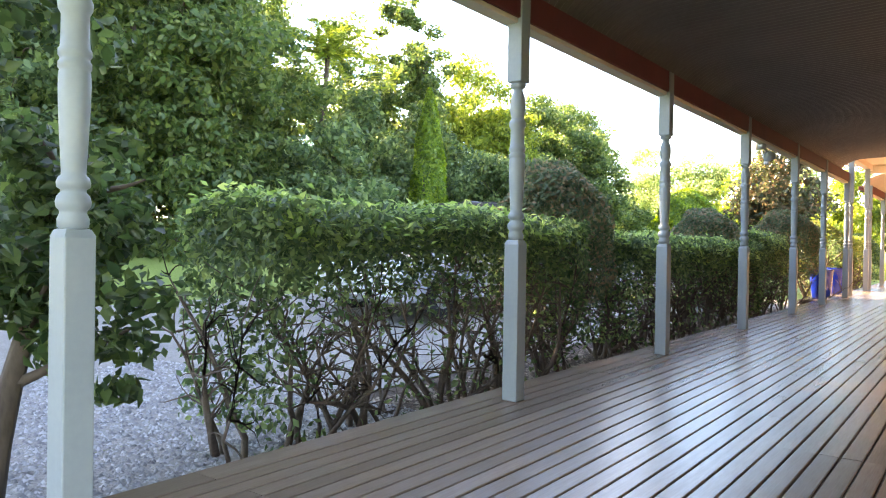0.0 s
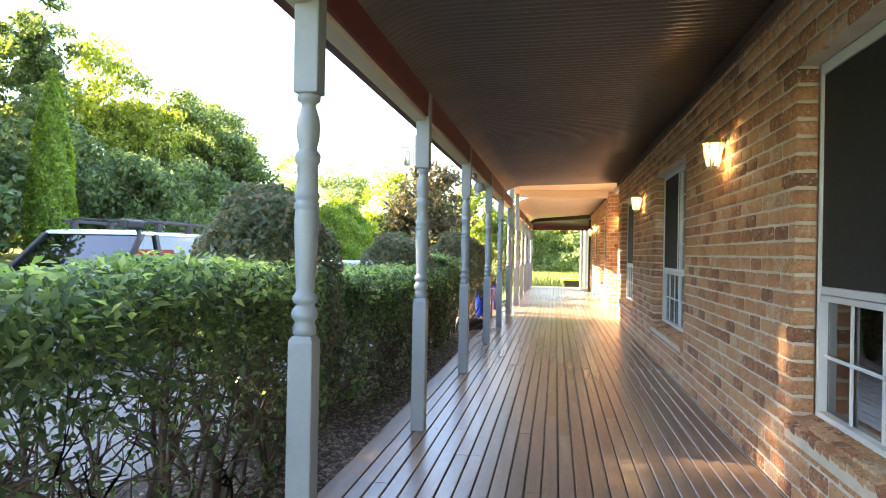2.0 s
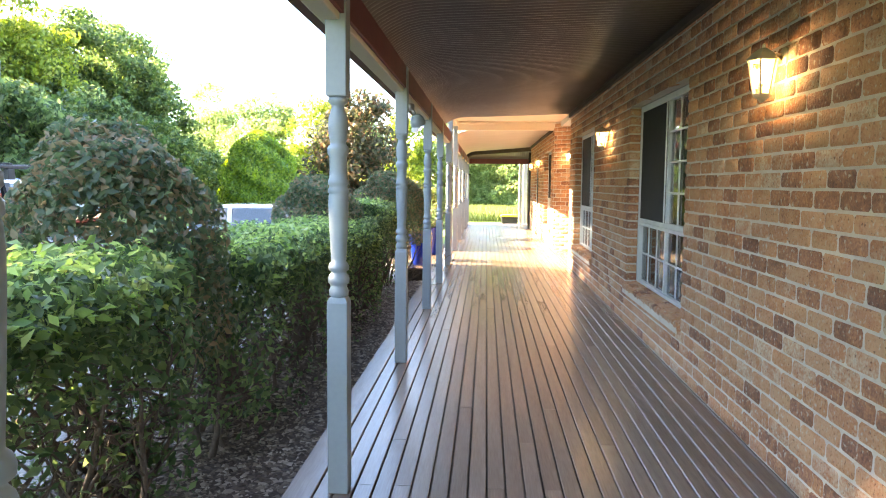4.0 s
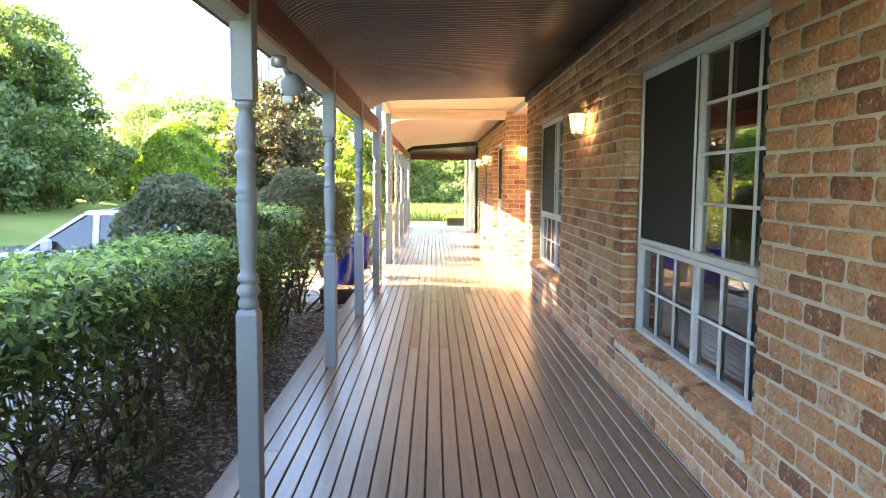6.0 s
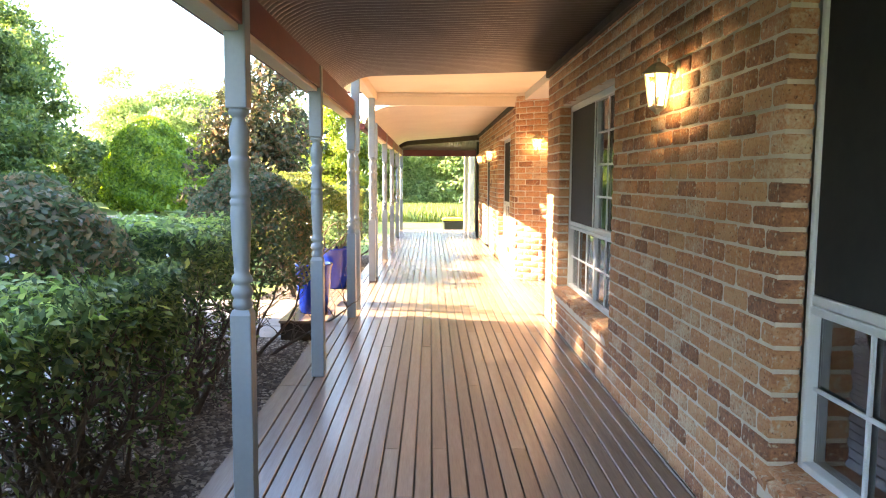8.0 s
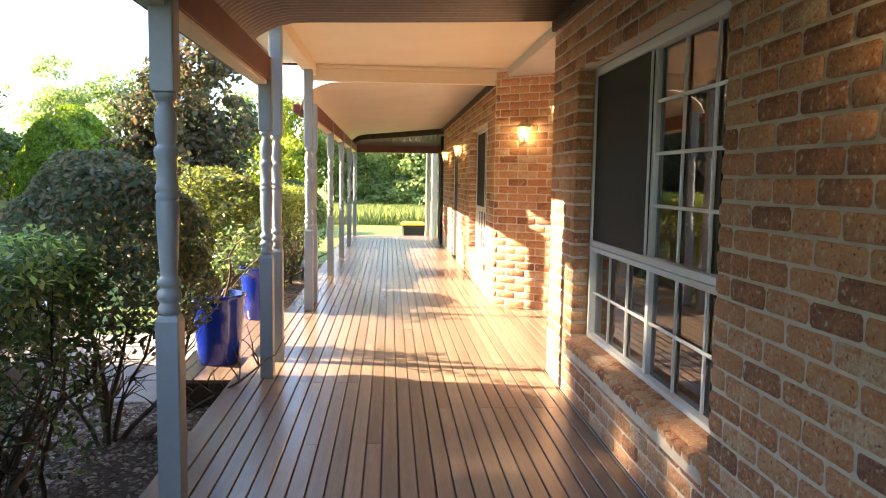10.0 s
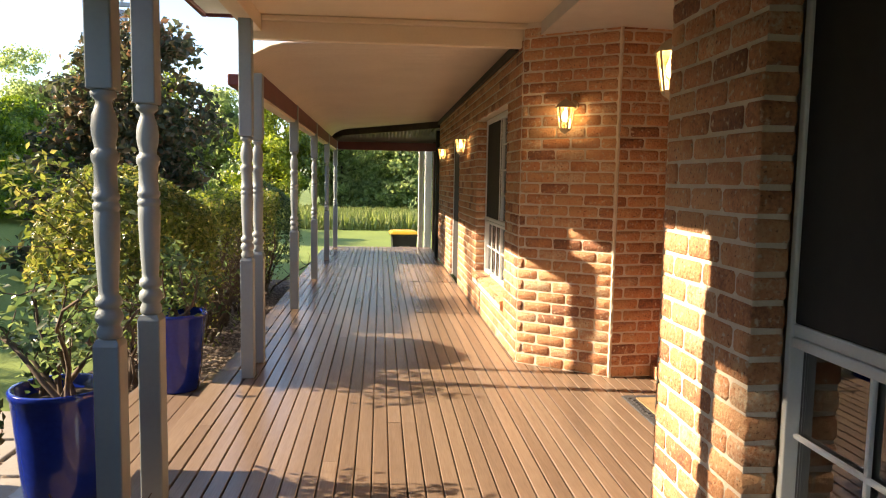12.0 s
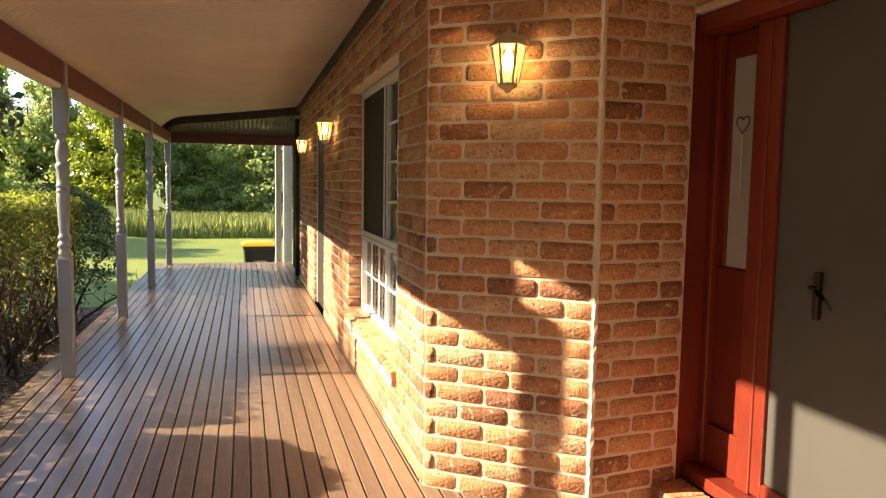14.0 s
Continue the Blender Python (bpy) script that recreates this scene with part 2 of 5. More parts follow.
# ---- mesh helpers ----
def mesh_object(name, bm, mat, parent=None, smooth=False):
    me = bpy.data.meshes.new(name)
    bm.normal_update()
    bm.to_mesh(me)
    bm.free()
    if mat:
        me.materials.append(mat)
    if smooth:
        me.polygons.foreach_set("use_smooth", [True] * len(me.polygons))
    ob = new(name, me)
    if parent:
        ob.parent = parent
    return ob


def part(name, bm, mat, parent, label="", smooth=False):
    return tagged(mesh_object(name, bm, mat, parent, smooth), label)


def thing(name, m, label, category, group="", kind=""):
    ob = new(name)
    ob.matrix_world = m
    return tagged(ob, label, category, group, kind)


def box(bm, x0, x1, y0, y1, z0, z1, bevel=0.0):
    r = bmesh.ops.create_cube(bm, size=1.0, matrix=Matrix.Translation(((x0 + x1) / 2, (y0 + y1) / 2, (z0 + z1) / 2)) @ Matrix.Diagonal((abs(x1 - x0), abs(y1 - y0), abs(z1 - z0), 1)))
    if bevel:
        edges = list({e for v in r["verts"] for e in v.link_edges})
        bmesh.ops.bevel(bm, geom=edges, offset=bevel, segments=2, affect="EDGES", profile=0.5)
    return bm


def boxed(*sizes, bevel=0.0):
    return box(bmesh.new(), *sizes, bevel=bevel)


def lathe(bm, profile, steps=20, m=Matrix.Identity(4)):
    """Turns (radius, z) pairs about z; closes both ends."""
    rings = []
    for r, z in profile:
        rings.append([bm.verts.new(m @ Vector((r * math.cos(2 * math.pi * k / steps), r * math.sin(2 * math.pi * k / steps), z))) for k in range(steps)])
    for a, b in zip(rings, rings[1:]):
        for k in range(steps):
            bm.faces.new((a[k], a[(k + 1) % steps], b[(k + 1) % steps], b[k]))
    bm.faces.new(rings[0][::-1])
    bm.faces.new(rings[-1])
    return bm


def loft(bm, rings, closed_ends=True):
    vs = [[bm.verts.new(p) for p in r] for r in rings]
    k = len(vs[0])
    for a, b in zip(vs, vs[1:]):
        for i in range(k):
            bm.faces.new((a[i], a[(i + 1) % k], b[(i + 1) % k], b[i]))
    if closed_ends:
        bm.faces.new(vs[0][::-1])
        bm.faces.new(vs[-1])
    return bm


def quick_mesh(name, verts, faces, mat, parent=None, smooth=False):
    """verts: n x 3 array; faces: m x k array of equal-sided faces."""
    verts, faces = np.asarray(verts, dtype=np.float32), np.asarray(faces, dtype=np.int32)
    me = bpy.data.meshes.new(name)
    me.vertices.add(len(verts))
    me.vertices.foreach_set("co", verts.ravel())
    m, k = faces.shape
    me.loops.add(m * k)
    me.loops.foreach_set("vertex_index", faces.ravel())
    me.polygons.add(m)
    me.polygons.foreach_set("loop_start", np.arange(0, m * k, k, dtype=np.int32))
    if smooth:
        me.polygons.foreach_set("use_smooth", np.ones(m, dtype=bool))
    me.update(calc_edges=True)
    me.materials.append(mat)
    ob = new(name, me)
    if parent:
        ob.parent = parent
    return ob


def ground_z(x, y):
    """Height of the ground: level by the house, rising towards the trees, lower past the end of the deck."""
    z = -0.36 - 0.42 * min(1.0, max(0.0, (y - 17.0) / 11.0)) * min(1.0, max(0.0, (x + 9.0) / 5.0))
    z += 0.10 * (min(max(0.0, -x - 6.5), 17.0) + 0.0)
    return z


def ground_zs(p):
    z = -0.36 - 0.42 * np.clip((p[:, 1] - 17.0) / 11.0, 0, 1) * np.clip((p[:, 0] + 9.0) / 5.0, 0, 1)
    return z + 0.10 * np.clip(-p[:, 0] - 6.5, 0, 17.0)


# ---- ground ----
def ground_sheet(name, xs, ys, mat, lift, label, category):
    X, Y = np.meshgrid(xs, ys)
    P = np.stack([X.ravel(), Y.ravel(), np.zeros(X.size)], 1)
    P[:, 2] = ground_zs(P) + lift
    nx, ny = len(xs), len(ys)
    i = np.arange((nx - 1) * (ny - 1))
    a = (i // (nx - 1)) * nx + i % (nx - 1)
    ob = quick_mesh(name, P, np.stack([a, a + 1, a + nx + 1, a + nx], 1), mat, smooth=True)
    return tagged(ob, label, category, kind="structure")


ground_sheet("ground", np.concatenate([[-900, -300, -100], np.arange(-60, 41, 1.0), [100, 300, 900]]),
             np.concatenate([[-900, -300, -100], np.arange(-40, 71, 1.0), [100, 300, 900]]), GRASS, 0.0, "mown green lawn around the house", "lawn")
ground_sheet("driveway", np.linspace(-9.4, -3.9, 12), np.arange(-14, 15.6, 0.5), GRAVEL, 0.035, "pale grey gravel driveway beside the hedge", "driveway")
ground_sheet("gravel_apron", np.arange(-3.9, -2.2, 0.2), np.arange(-8, 4.3, 0.5), GRAVEL, 0.033, "pale grey gravel beside the start of the deck", "gravel")
ground_sheet("garden_bed", np.arange(-3.9, -2.2, 0.2), np.arange(4.0, 28.6, 0.5), MULCH, 0.022, "dark bark mulch bed along the deck", "garden bed")


# ---- deck ----
DECK_X0, PITCH = -2.310, 0.0862
FIRST_GAP = -2.171
deck = thing("deck_floor", Matrix.Identity(4), "long verandah deck of oiled brown timber boards", "deck", kind="structure")
part("joists", boxed(DECK_X0 + 0.02, 0.0, -3.0, 28.42, -0.16, -0.035), JOIST, deck)
part("joists", boxed(0.002, 1.22, 15.2, 18.4, -0.16, -0.035), JOIST, deck)
part("joists", boxed(0.002, 3.2, -3.0, 1.3, -0.16, -0.035), JOIST, deck)
part("deck_skirt", boxed(DECK_X0 - 0.004, DECK_X0 + 0.018, -3.0, 28.42, -0.30, -0.032, bevel=0.003), JOIST, deck, "dark timber fascia under the deck edge")


def board_mesh(length, width=0.0792, thick=0.022):
    bm = bmesh.new()
    e = 0.0035
    ring = [(e, 0), (width - e, 0), (width, -e), (width, -thick), (0, -thick), (0, -e)]
    loft(bm, [[Vector((x, y, z)) for x, z in ring] for y in (0.0, length)])
    me = bpy.data.meshes.new("board")
    bm.normal_update()
    bm.to_mesh(me)
    bm.free()
    me.materials.append(DECK)
    return me


board_rng = random.Random(5)
board_cache = {}


def lay_board(x, y0, y1, width=0.0792):
    key = (round(y1 - y0, 2), width)
    if key not in board_cache:
        board_cache[key] = board_mesh(key[0] - 0.003, width)
    ob = new("board", board_cache[key])
    ob.parent = deck
    ob.location = (x, y0, board_rng.uniform(-0.0012, 0.0012))


for a, b in ((-3.0, 1.8), (1.8, 7.2), (7.2, 12.6), (12.6, 18.0), (18.0, 23.4), (23.4, 28.4)):
    lay_board(DECK_X0 + 0.004, a, b, 0.1315)
x = FIRST_GAP + 0.0035
while x < 1.2:
    if x < -0.05:
        spans = [(-3.0, 28.4)]
    else:
        spans = [(-3.0, 1.25), (15.3, 18.3)]
    for lo, hi in spans:
        cuts = [lo]
        if x > -0.78 and hi > 20:
            cuts += [3.6, 9.0, 14.4, 20.46, 22.9, 26.9]
        elif hi > 20:
            k = lo + round(board_rng.choice((2.4, 3.6, 4.8)), 2)
            while k < hi - 1.0:
                cuts.append(k)
                k = round(k + board_rng.choice((3.6, 4.2, 4.8, 5.4)), 2)
        cuts.append(hi)
        for a, b in zip(cuts, cuts[1:]):
            lay_board(x, a, b)
    x += PITCH

for a, b in ((1.25, 5.2), (5.2, 10.6), (10.6, 15.3), (18.3, 23.4), (23.4, 28.4)):
    lay_board(-0.0125, a, b, 0.0105)

step = thing("entry_step", pose(0, 0, 0), "low timber step along the open entry side of the deck", "step", kind="structure")
for k in range(5):
    part("tread_board", boxed(-2.90 + k * 0.112, -2.90 + k * 0.112 + 0.107, 15.45, 18.35, -0.135, -0.105, bevel=0.004), DECK, step)
part("riser", boxed(-2.89, -2.335, 15.50, 18.30, -0.40, -0.136), JOIST, step)
path = thing("garden_path", pose(0, 0, 0), "pale paved path leading out from the entry step", "path", kind="structure")
for i in range(6):
    for j in range(4):
        part("paver", boxed(-3.42 - i * 0.56, -2.90 - i * 0.56, 15.62 + j * 0.63, 16.21 + j * 0.63, -0.40, -0.322, bevel=0.01), PAVER, path)

# ---- brick walls ----
COURSE, LONG, JOINT = 0.086, 0.240, 0.013
brick_rng = np.random.RandomState(11)


def brick_points(w, h, rng, back=-0.10, proud=0.0025):
    """A tumbled brick: three rings of eight points, worn at the corners. Local: u along, n outwards, z up."""
    c = min(0.012, w * 0.2)
    ring = np.array([(c, 0), (w - c, 0), (w, c), (w, h - c), (w - c, h), (c, h), (0, h - c), (0, c)])
    jig = rng.uniform(-0.0028, 0.0028, ring.shape)
    mid = ring + jig
    ctr = np.array([w / 2, h / 2])
    front = mid + (ctr - mid) * np.array([min(0.06, 0.006 / w * 2), 0.10])
    tilt = rng.uniform(-0.002, 0.002, 2)
    pr = proud + rng.uniform(-0.002, 0.002)
    pts = [np.column_stack([ring[:, 0], np.full(8, back), ring[:, 1]]), np.column_stack([mid[:, 0], np.full(8, pr - 0.0045), mid[:, 1]]),
           np.column_stack([front[:, 0], pr + (front[:, 0] / w - 0.5) * tilt[0] + (front[:, 1] / h - 0.5) * tilt[1], front[:, 1]])]
    return np.concatenate(pts)


BRICK_FACES = []
for ring_start in (0, 8):
    for k in range(8):
        a, b = ring_start + k, ring_start + (k + 1) % 8
        BRICK_FACES += [(a, b, b + 8), (a, b + 8, a + 8)]
BRICK_FACES += [(16, 16 + k, 17 + k) for k in range(1, 7)]
BRICK_FACES = np.array(BRICK_FACES)
single_cache = {}


def single_brick(w, h):
    key = (round(w, 3), round(h, 3), brick_rng.randint(5) if w > 0.2 else 0)
    if key not in single_cache:
        ob = quick_mesh("brick", brick_points(w, h, brick_rng), BRICK_FACES, BRICK)
        single_cache[key] = ob.data
        bpy.data.objects.remove(ob)
    return single_cache[key]


def brickwork(wall, length, rows, holes, singles=None, shift=0.0):
    """Running bond over the wall's local u (x), n (-y) and z. holes: (u0, u1, z0, z1). singles: which bricks are objects of their own."""
    V, F, count = [], [], 0
    for r in range(rows):
        z = r * COURSE
        u = -LONG / 2 * (r % 2) - shift
        while u < length:
            a, b = max(u, 0.0), min(u + LONG, length)
            u += LONG
            pieces = [(a, b)]
            for h0, h1, z0, z1 in holes:
                if z + COURSE > z0 + 0.02 and z < z1 - 0.02:
                    cut = []
                    for p, q in pieces:
                        if q <= h0 or p >= h1:
                            cut.append((p, q))
                        else:
                            cut += [(p, h0), (h1, q)]
                    pieces = [(p, q) for p, q in cut if q - p > 0.03]
            for p, q in pieces:
                if q - p < 0.03:
                    continue
                w, h = q - p - JOINT, COURSE - JOINT
                if w < 0.02:
                    continue
                if singles and singles(p, z):
                    ob = new("brick", single_brick(w, h))
                    ob.parent = wall
                    ob.matrix_local = pose(p + JOINT / 2, 0, z + JOINT / 2) @ Matrix.Diagonal((1, -1, 1, 1))
                else:
                    pts = brick_points(w, h, brick_rng)
                    pts[:, 0] += p + JOINT / 2
                    pts[:, 1] *= -1
                    pts[:, 2] += z + JOINT / 2
                    V.append(pts)
                    F.append(BRICK_FACES[:, ::-1] + 24 * count)
                    count += 1
    if not V:
        return
    rest = quick_mesh("brick_courses", np.concatenate(V), np.concatenate(F), BRICK, wall)
    tagged(rest, kind="stuff")


def mortar_wall(wall, length, height, holes):
    """The mortar body behind the brick faces, with the openings left out."""
    holes = [(h0 - 0.016, h1 + 0.016, z0, z1) for h0, h1, z0, z1 in holes]
    us = sorted({0.0, length, *[min(max(v, 0), length) for h in holes for v in h[:2]]})
    for a, b in zip(us, us[1:]):
        mid = (a + b) / 2
        gaps = sorted((h[2], h[3]) for h in holes if h[0] < mid < h[1])
        z = 0.0
        for g0, g1 in gaps + [(height, height)]:
            if g0 > z + 0.01:
                part("mortar_bed", boxed(a, b, 0.0028, 0.098, z, g0), MORTAR, wall)
            z = max(z, g1)


def wall_frame(x0, y0, x1, y1):
    """Pose of a wall whose outer face runs from (x0, y0) to (x1, y1), its local -y outwards, seen with u to the right."""
    return pose(x0, y0, 0, 0, 0, math.degrees(math.atan2(y1 - y0, x1 - x0)))


HEAD, SILL, RAIL = 2.155, 0.43, 1.02
WALL_ROWS = 30
# seen from the deck, u runs from far to near along the long walls
A_END, A_START = 15.27, 1.4
B_START, B_END = 18.24, 26.2
windows_a = [(12.51, 14.55), (8.07, 10.11), (2.91, 4.95)]
windows_b = [(18.88, 20.80)]
door_b = (22.72, 23.80)

wall_a = thing("wall_west_1", wall_frame(0, A_END, 0, A_START), "tumbled red-brown brick wall with cream mortar", "wall", kind="structure")
holes_a = [(A_END - b, A_END - a, SILL - 0.02, HEAD) for a, b in windows_a]
wall_b = thing("wall_west_2", wall_frame(0, B_END, 0, B_START), "tumbled orange-brown brick wall with cream mortar", "wall", kind="structure")
holes_b = [(B_END - b, B_END - a, SILL - 0.02, HEAD) for a, b in windows_b] + [(B_END - door_b[1], B_END - door_b[0], -0.1, 2.07)]
splay = thing("wall_splay_1", wall_frame(0, B_START, 0.635, 17.765), "splayed brick corner wall beside the entry", "wall", kind="structure")
splay_len = math.hypot(0.635, B_START - 17.765)
back = thing("wall_return_1", wall_frame(0.635, 17.765, 1.10, 17.815), "short brick return wall next to the red door", "wall", kind="structure")
back_len = math.hypot(0.465, 0.05)
splay_s = thing("wall_splay_2", wall_frame(0.635, 15.745, 0, A_END), "splayed brick corner wall on the near side of the entry", "wall", kind="structure")
back_s = thing("wall_return_2", wall_frame(1.10, 15.695, 0.635, 15.745), "short brick return wall on the near side of the door", "wall", kind="structure")
south = thing("wall_south", wall_frame(0.11, A_START, 3.2, A_START), "brick wall at the corner of the house", "wall", kind="structure")
for w, length, holes in ((wall_a, A_END - A_START, holes_a), (wall_b, B_END - B_START, holes_b), (splay, splay_len, []), (back, back_len, []),
                         (splay_s, splay_len, []), (back_s, back_len, []), (south, 3.09, [])):
    mortar_wall(w, length, WALL_ROWS * COURSE + (0.14 if w in (splay, back, splay_s, back_s) else 0), holes)

# weathered mortar bead down the outer corner of the splay
bead = bmesh.new()
br = random.Random(3)
loft(bead, [[Vector((0.635 + 0.016 * math.cos(k * math.pi / 3) * br.uniform(0.6, 1.2), 17.765 + 0.016 * math.sin(k * math.pi / 3) * br.uniform(0.6, 1.2), z * 0.03)) for k in range(6)] for z in range(0, 92)])
tagged(mesh_object("corner_mortar", bead, MORTAR), "rough cream mortar down the brick corner", "trim", kind="structure")

# door head above the entry and house body behind
head = thing("wall_over_door", pose(0, 0, 2.222) @ wall_frame(1.10, 17.83, 1.10, 15.68), "brick band over the entry door", "wall", kind="structure")
mortar_wall(head, 2.15, 0.478, [])
part("lintel", boxed(0.0, 2.15, -0.012, 0.24, -0.021, -0.002), CREAM, head, "thin cream steel lintel over the door")

tagged(mesh_object("floor_inside", boxed(0.12, 6.5, 1.45, 26.1, -0.20, -0.02), DECK), "dim timber floor inside the house", "floor", kind="structure")
tagged(mesh_object("ceiling_inside", boxed(0.12, 6.5, 1.45, 26.1, 2.60, 2.70), PLASTER), "plaster ceiling inside the house", "ceiling", kind="structure")
tagged(mesh_object("wall_east", boxed(6.5, 6.7, 1.45, 26.1, -0.8, 2.9), PLASTER), "plain back wall of the house", "wall", kind="structure")
for y in (1.52, 6.0, 11.4, 15.45, 18.05, 21.8, 26.02):
    tagged(mesh_object("wall_inside", boxed(0.70 if 15 < y < 18.5 else 0.12, 6.5, y, y + 0.08, -0.1, 2.62), PLASTER), "plain room wall inside the house", "wall", kind="structure")
tagged(mesh_object("wall_base", boxed(0.012, 6.6, 1.45, 26.15, -0.9, -0.205), MORTAR), "rendered base of the house under the floor", "wall", kind="structure")


# ---- bullnose roof, beams ----
ROOF_EDGE = [(-2.215, 2.22), (-2.21, 2.28), (-2.19, 2.33), (-2.155, 2.38), (-2.11, 2.42), (-2.05, 2.455), (-1.97, 2.492), (-1.87, 2.515), (-1.7, 2.525), (-1.33, 2.535), (-0.6, 2.56), (0.0, 2.585)]
HIP_Y = 26.2


def bullnose(y0, y1, label, sheet, hip=False):
    prof = ROOF_EDGE
    ys = np.arange(y0, y1, 0.076 / 8)
    wave = 0.0105 * np.cos(2 * np.pi * ys / 0.076)
    P = []
    for k, (px, pz) in enumerate(prof):
        a, b = prof[max(0, k - 1)], prof[min(len(prof) - 1, k + 1)]
        tx, tz = b[0] - a[0], b[1] - a[1]
        d = math.hypot(tx, tz)
        P.append(np.column_stack([px - tz / d * wave, np.minimum(ys, HIP_Y - px) if hip else ys, pz + tx / d * wave]))
    n = len(ys)
    P = np.concatenate(P)
    k = np.arange((len(prof) - 1) * (n - 1))
    a = (k // (n - 1)) * n + k % (n - 1)
    ob = thing("ceiling_bullnose", pose(0, 0, 0), label, "verandah roof", kind="structure")
    q = quick_mesh("corrugated_sheet", P, np.stack([a, a + 1, a + n + 1, a + n], 1), sheet, ob, smooth=True)
    q.modifiers.new("thick", "SOLIDIFY").thickness = -0.003
    part("gutter", boxed(-2.30, -2.205, y0, y1, 2.175, 2.265, bevel=0.012), MAROON, ob, "maroon gutter along the roof edge")
    part("wall_batten", boxed(-0.045, -0.012, y0, y1, 2.505, 2.572, bevel=0.004), JOIST, ob, "dark timber batten at the top of the wall")
    return ob


bullnose(-3.0, 15.20, "dark grey corrugated iron bullnose verandah roof seen from below", IRON)
bullnose(18.36, 28.46, "pale cream corrugated iron bullnose verandah roof seen from below", CREAM_IRON, True)


def return_roof(x1):
    """The verandah roof round the far corner of the house; it meets the long one along the hip."""
    xs = np.arange(-2.25, x1, 0.076 / 8)
    wave = 0.0105 * np.cos(2 * np.pi * xs / 0.076)
    P = np.concatenate([np.column_stack([np.maximum(xs, px), np.full(len(xs), HIP_Y - px), pz + wave * (0.3 if pz < 2.45 else 1.0)]) for px, pz in ROOF_EDGE])
    n = len(xs)
    k = np.arange((len(ROOF_EDGE) - 1) * (n - 1))
    a = (k // (n - 1)) * n + k % (n - 1)
    ob = thing("ceiling_return", pose(0, 0, 0), "grey corrugated iron verandah roof round the far corner", "verandah roof", kind="structure")
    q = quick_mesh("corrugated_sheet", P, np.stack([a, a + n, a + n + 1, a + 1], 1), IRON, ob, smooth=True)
    q.modifiers.new("thick", "SOLIDIFY").thickness = -0.003


return_roof(3.0)
# unseen slab past the near corner, added to hold back light from above
tagged(mesh_object("ceiling_corner", boxed(0.0, 3.3, -3.0, 1.4, 2.62, 2.66), IRON), "unseen ceiling slab added to keep light off the house corner", "ceiling", kind="structure")
tagged(mesh_object("roof_main", boxed(0.02, 7.0, 1.4, 28.3, 2.73, 2.95), MAROON), "main house roof slab above the verandah", "roof", kind="structure")


def beam(y0, y1):
    ob = thing("verandah_beam", pose(0, 0, 0), "long painted timber beam on top of the verandah posts", "beam", kind="structure")
    part("beam", boxed(-2.135, -2.045, y0, y1, 2.075, 2.27, bevel=0.006), CREAM, ob, "pale painted underside")
    part("face_board", boxed(-2.044, -2.026, y0, y1, 2.10, 2.262, bevel=0.003), MAROON, ob, "maroon face board")


beam(-3.0, 15.20)
beam(18.36, 28.32)

portico = thing("ceiling_portico", pose(0, 0, 0), "flat cream ceiling over the entry, higher than the verandah roof", "ceiling", kind="structure")
part("panel", boxed(-2.12, 1.40, 15.30, 18.27, 2.70, 2.72), CREAM, portico)
part("side_beam", boxed(-2.14, -2.02, 15.30, 18.27, 2.575, 2.699, bevel=0.006), CREAM, portico)
part("header_beam", boxed(-2.14, 0.10, 18.272, 18.352, 2.52, 2.70, bevel=0.006), CREAM, portico)
part("header_beam", boxed(-2.14, 0.10, 15.215, 15.295, 2.60, 2.70, bevel=0.006), CREAM, portico)
part("cornice", boxed(-2.018, 0.6, 18.225, 18.268, 2.655, 2.699, bevel=0.012), CREAM, portico)
part("roof_slab", boxed(-2.46, 1.25, 15.18, 18.39, 2.722, 2.80), WHITE, portico, "white soffit edge")
part("fascia", boxed(-2.50, -2.462, 15.14, 18.43, 2.70, 2.86, bevel=0.006), MAROON, portico, "maroon fascia")
part("barge", boxed(-2.46, -0.2, 18.392, 18.43, 2.70, 2.86, bevel=0.006), MAROON, portico, "maroon barge board")

# end of the verandah
end = thing("verandah_end_frame", pose(0, 0, 0), "maroon end beam and dark hip rafter at the end of the verandah", "beam", kind="structure")
part("end_beam", boxed(-2.04, 3.0, 28.20, 28.29, 2.09, 2.26, bevel=0.006), MAROON, end)
raft = bmesh.new()
loft(raft, [[Vector((px + dx, HIP_Y - px + dx, pz - dz)) for dx, dz in ((-0.03, 0.014), (0.03, 0.014), (0.03, 0.135), (-0.03, 0.135))] for px, pz in ROOF_EDGE[3:]])
part("hip_rafter", raft, JOIST, end, "dark hip rafter running to the house corner")
part("white_column", boxed(-0.27, -0.165, 28.44, 28.56, -0.5, 2.30, bevel=0.01), BRIGHT, end, "white painted panel")
part("white_screen", boxed(-0.125, 0.03, 28.62, 28.70, -0.6, 2.30, bevel=0.01), BRIGHT, end, "white side screen")
part("dark_post", boxed(0.035, 0.12, 28.36, 28.45, -0.5, 2.30, bevel=0.008), JOIST, end, "dark stained corner post")
part("downpipe", lathe(bmesh.new(), [(0.045, 0.003), (0.045, 2.4)], 14, pose(-0.02, 26.27, 0)), BLACK, end, "dark downpipe", smooth=True)


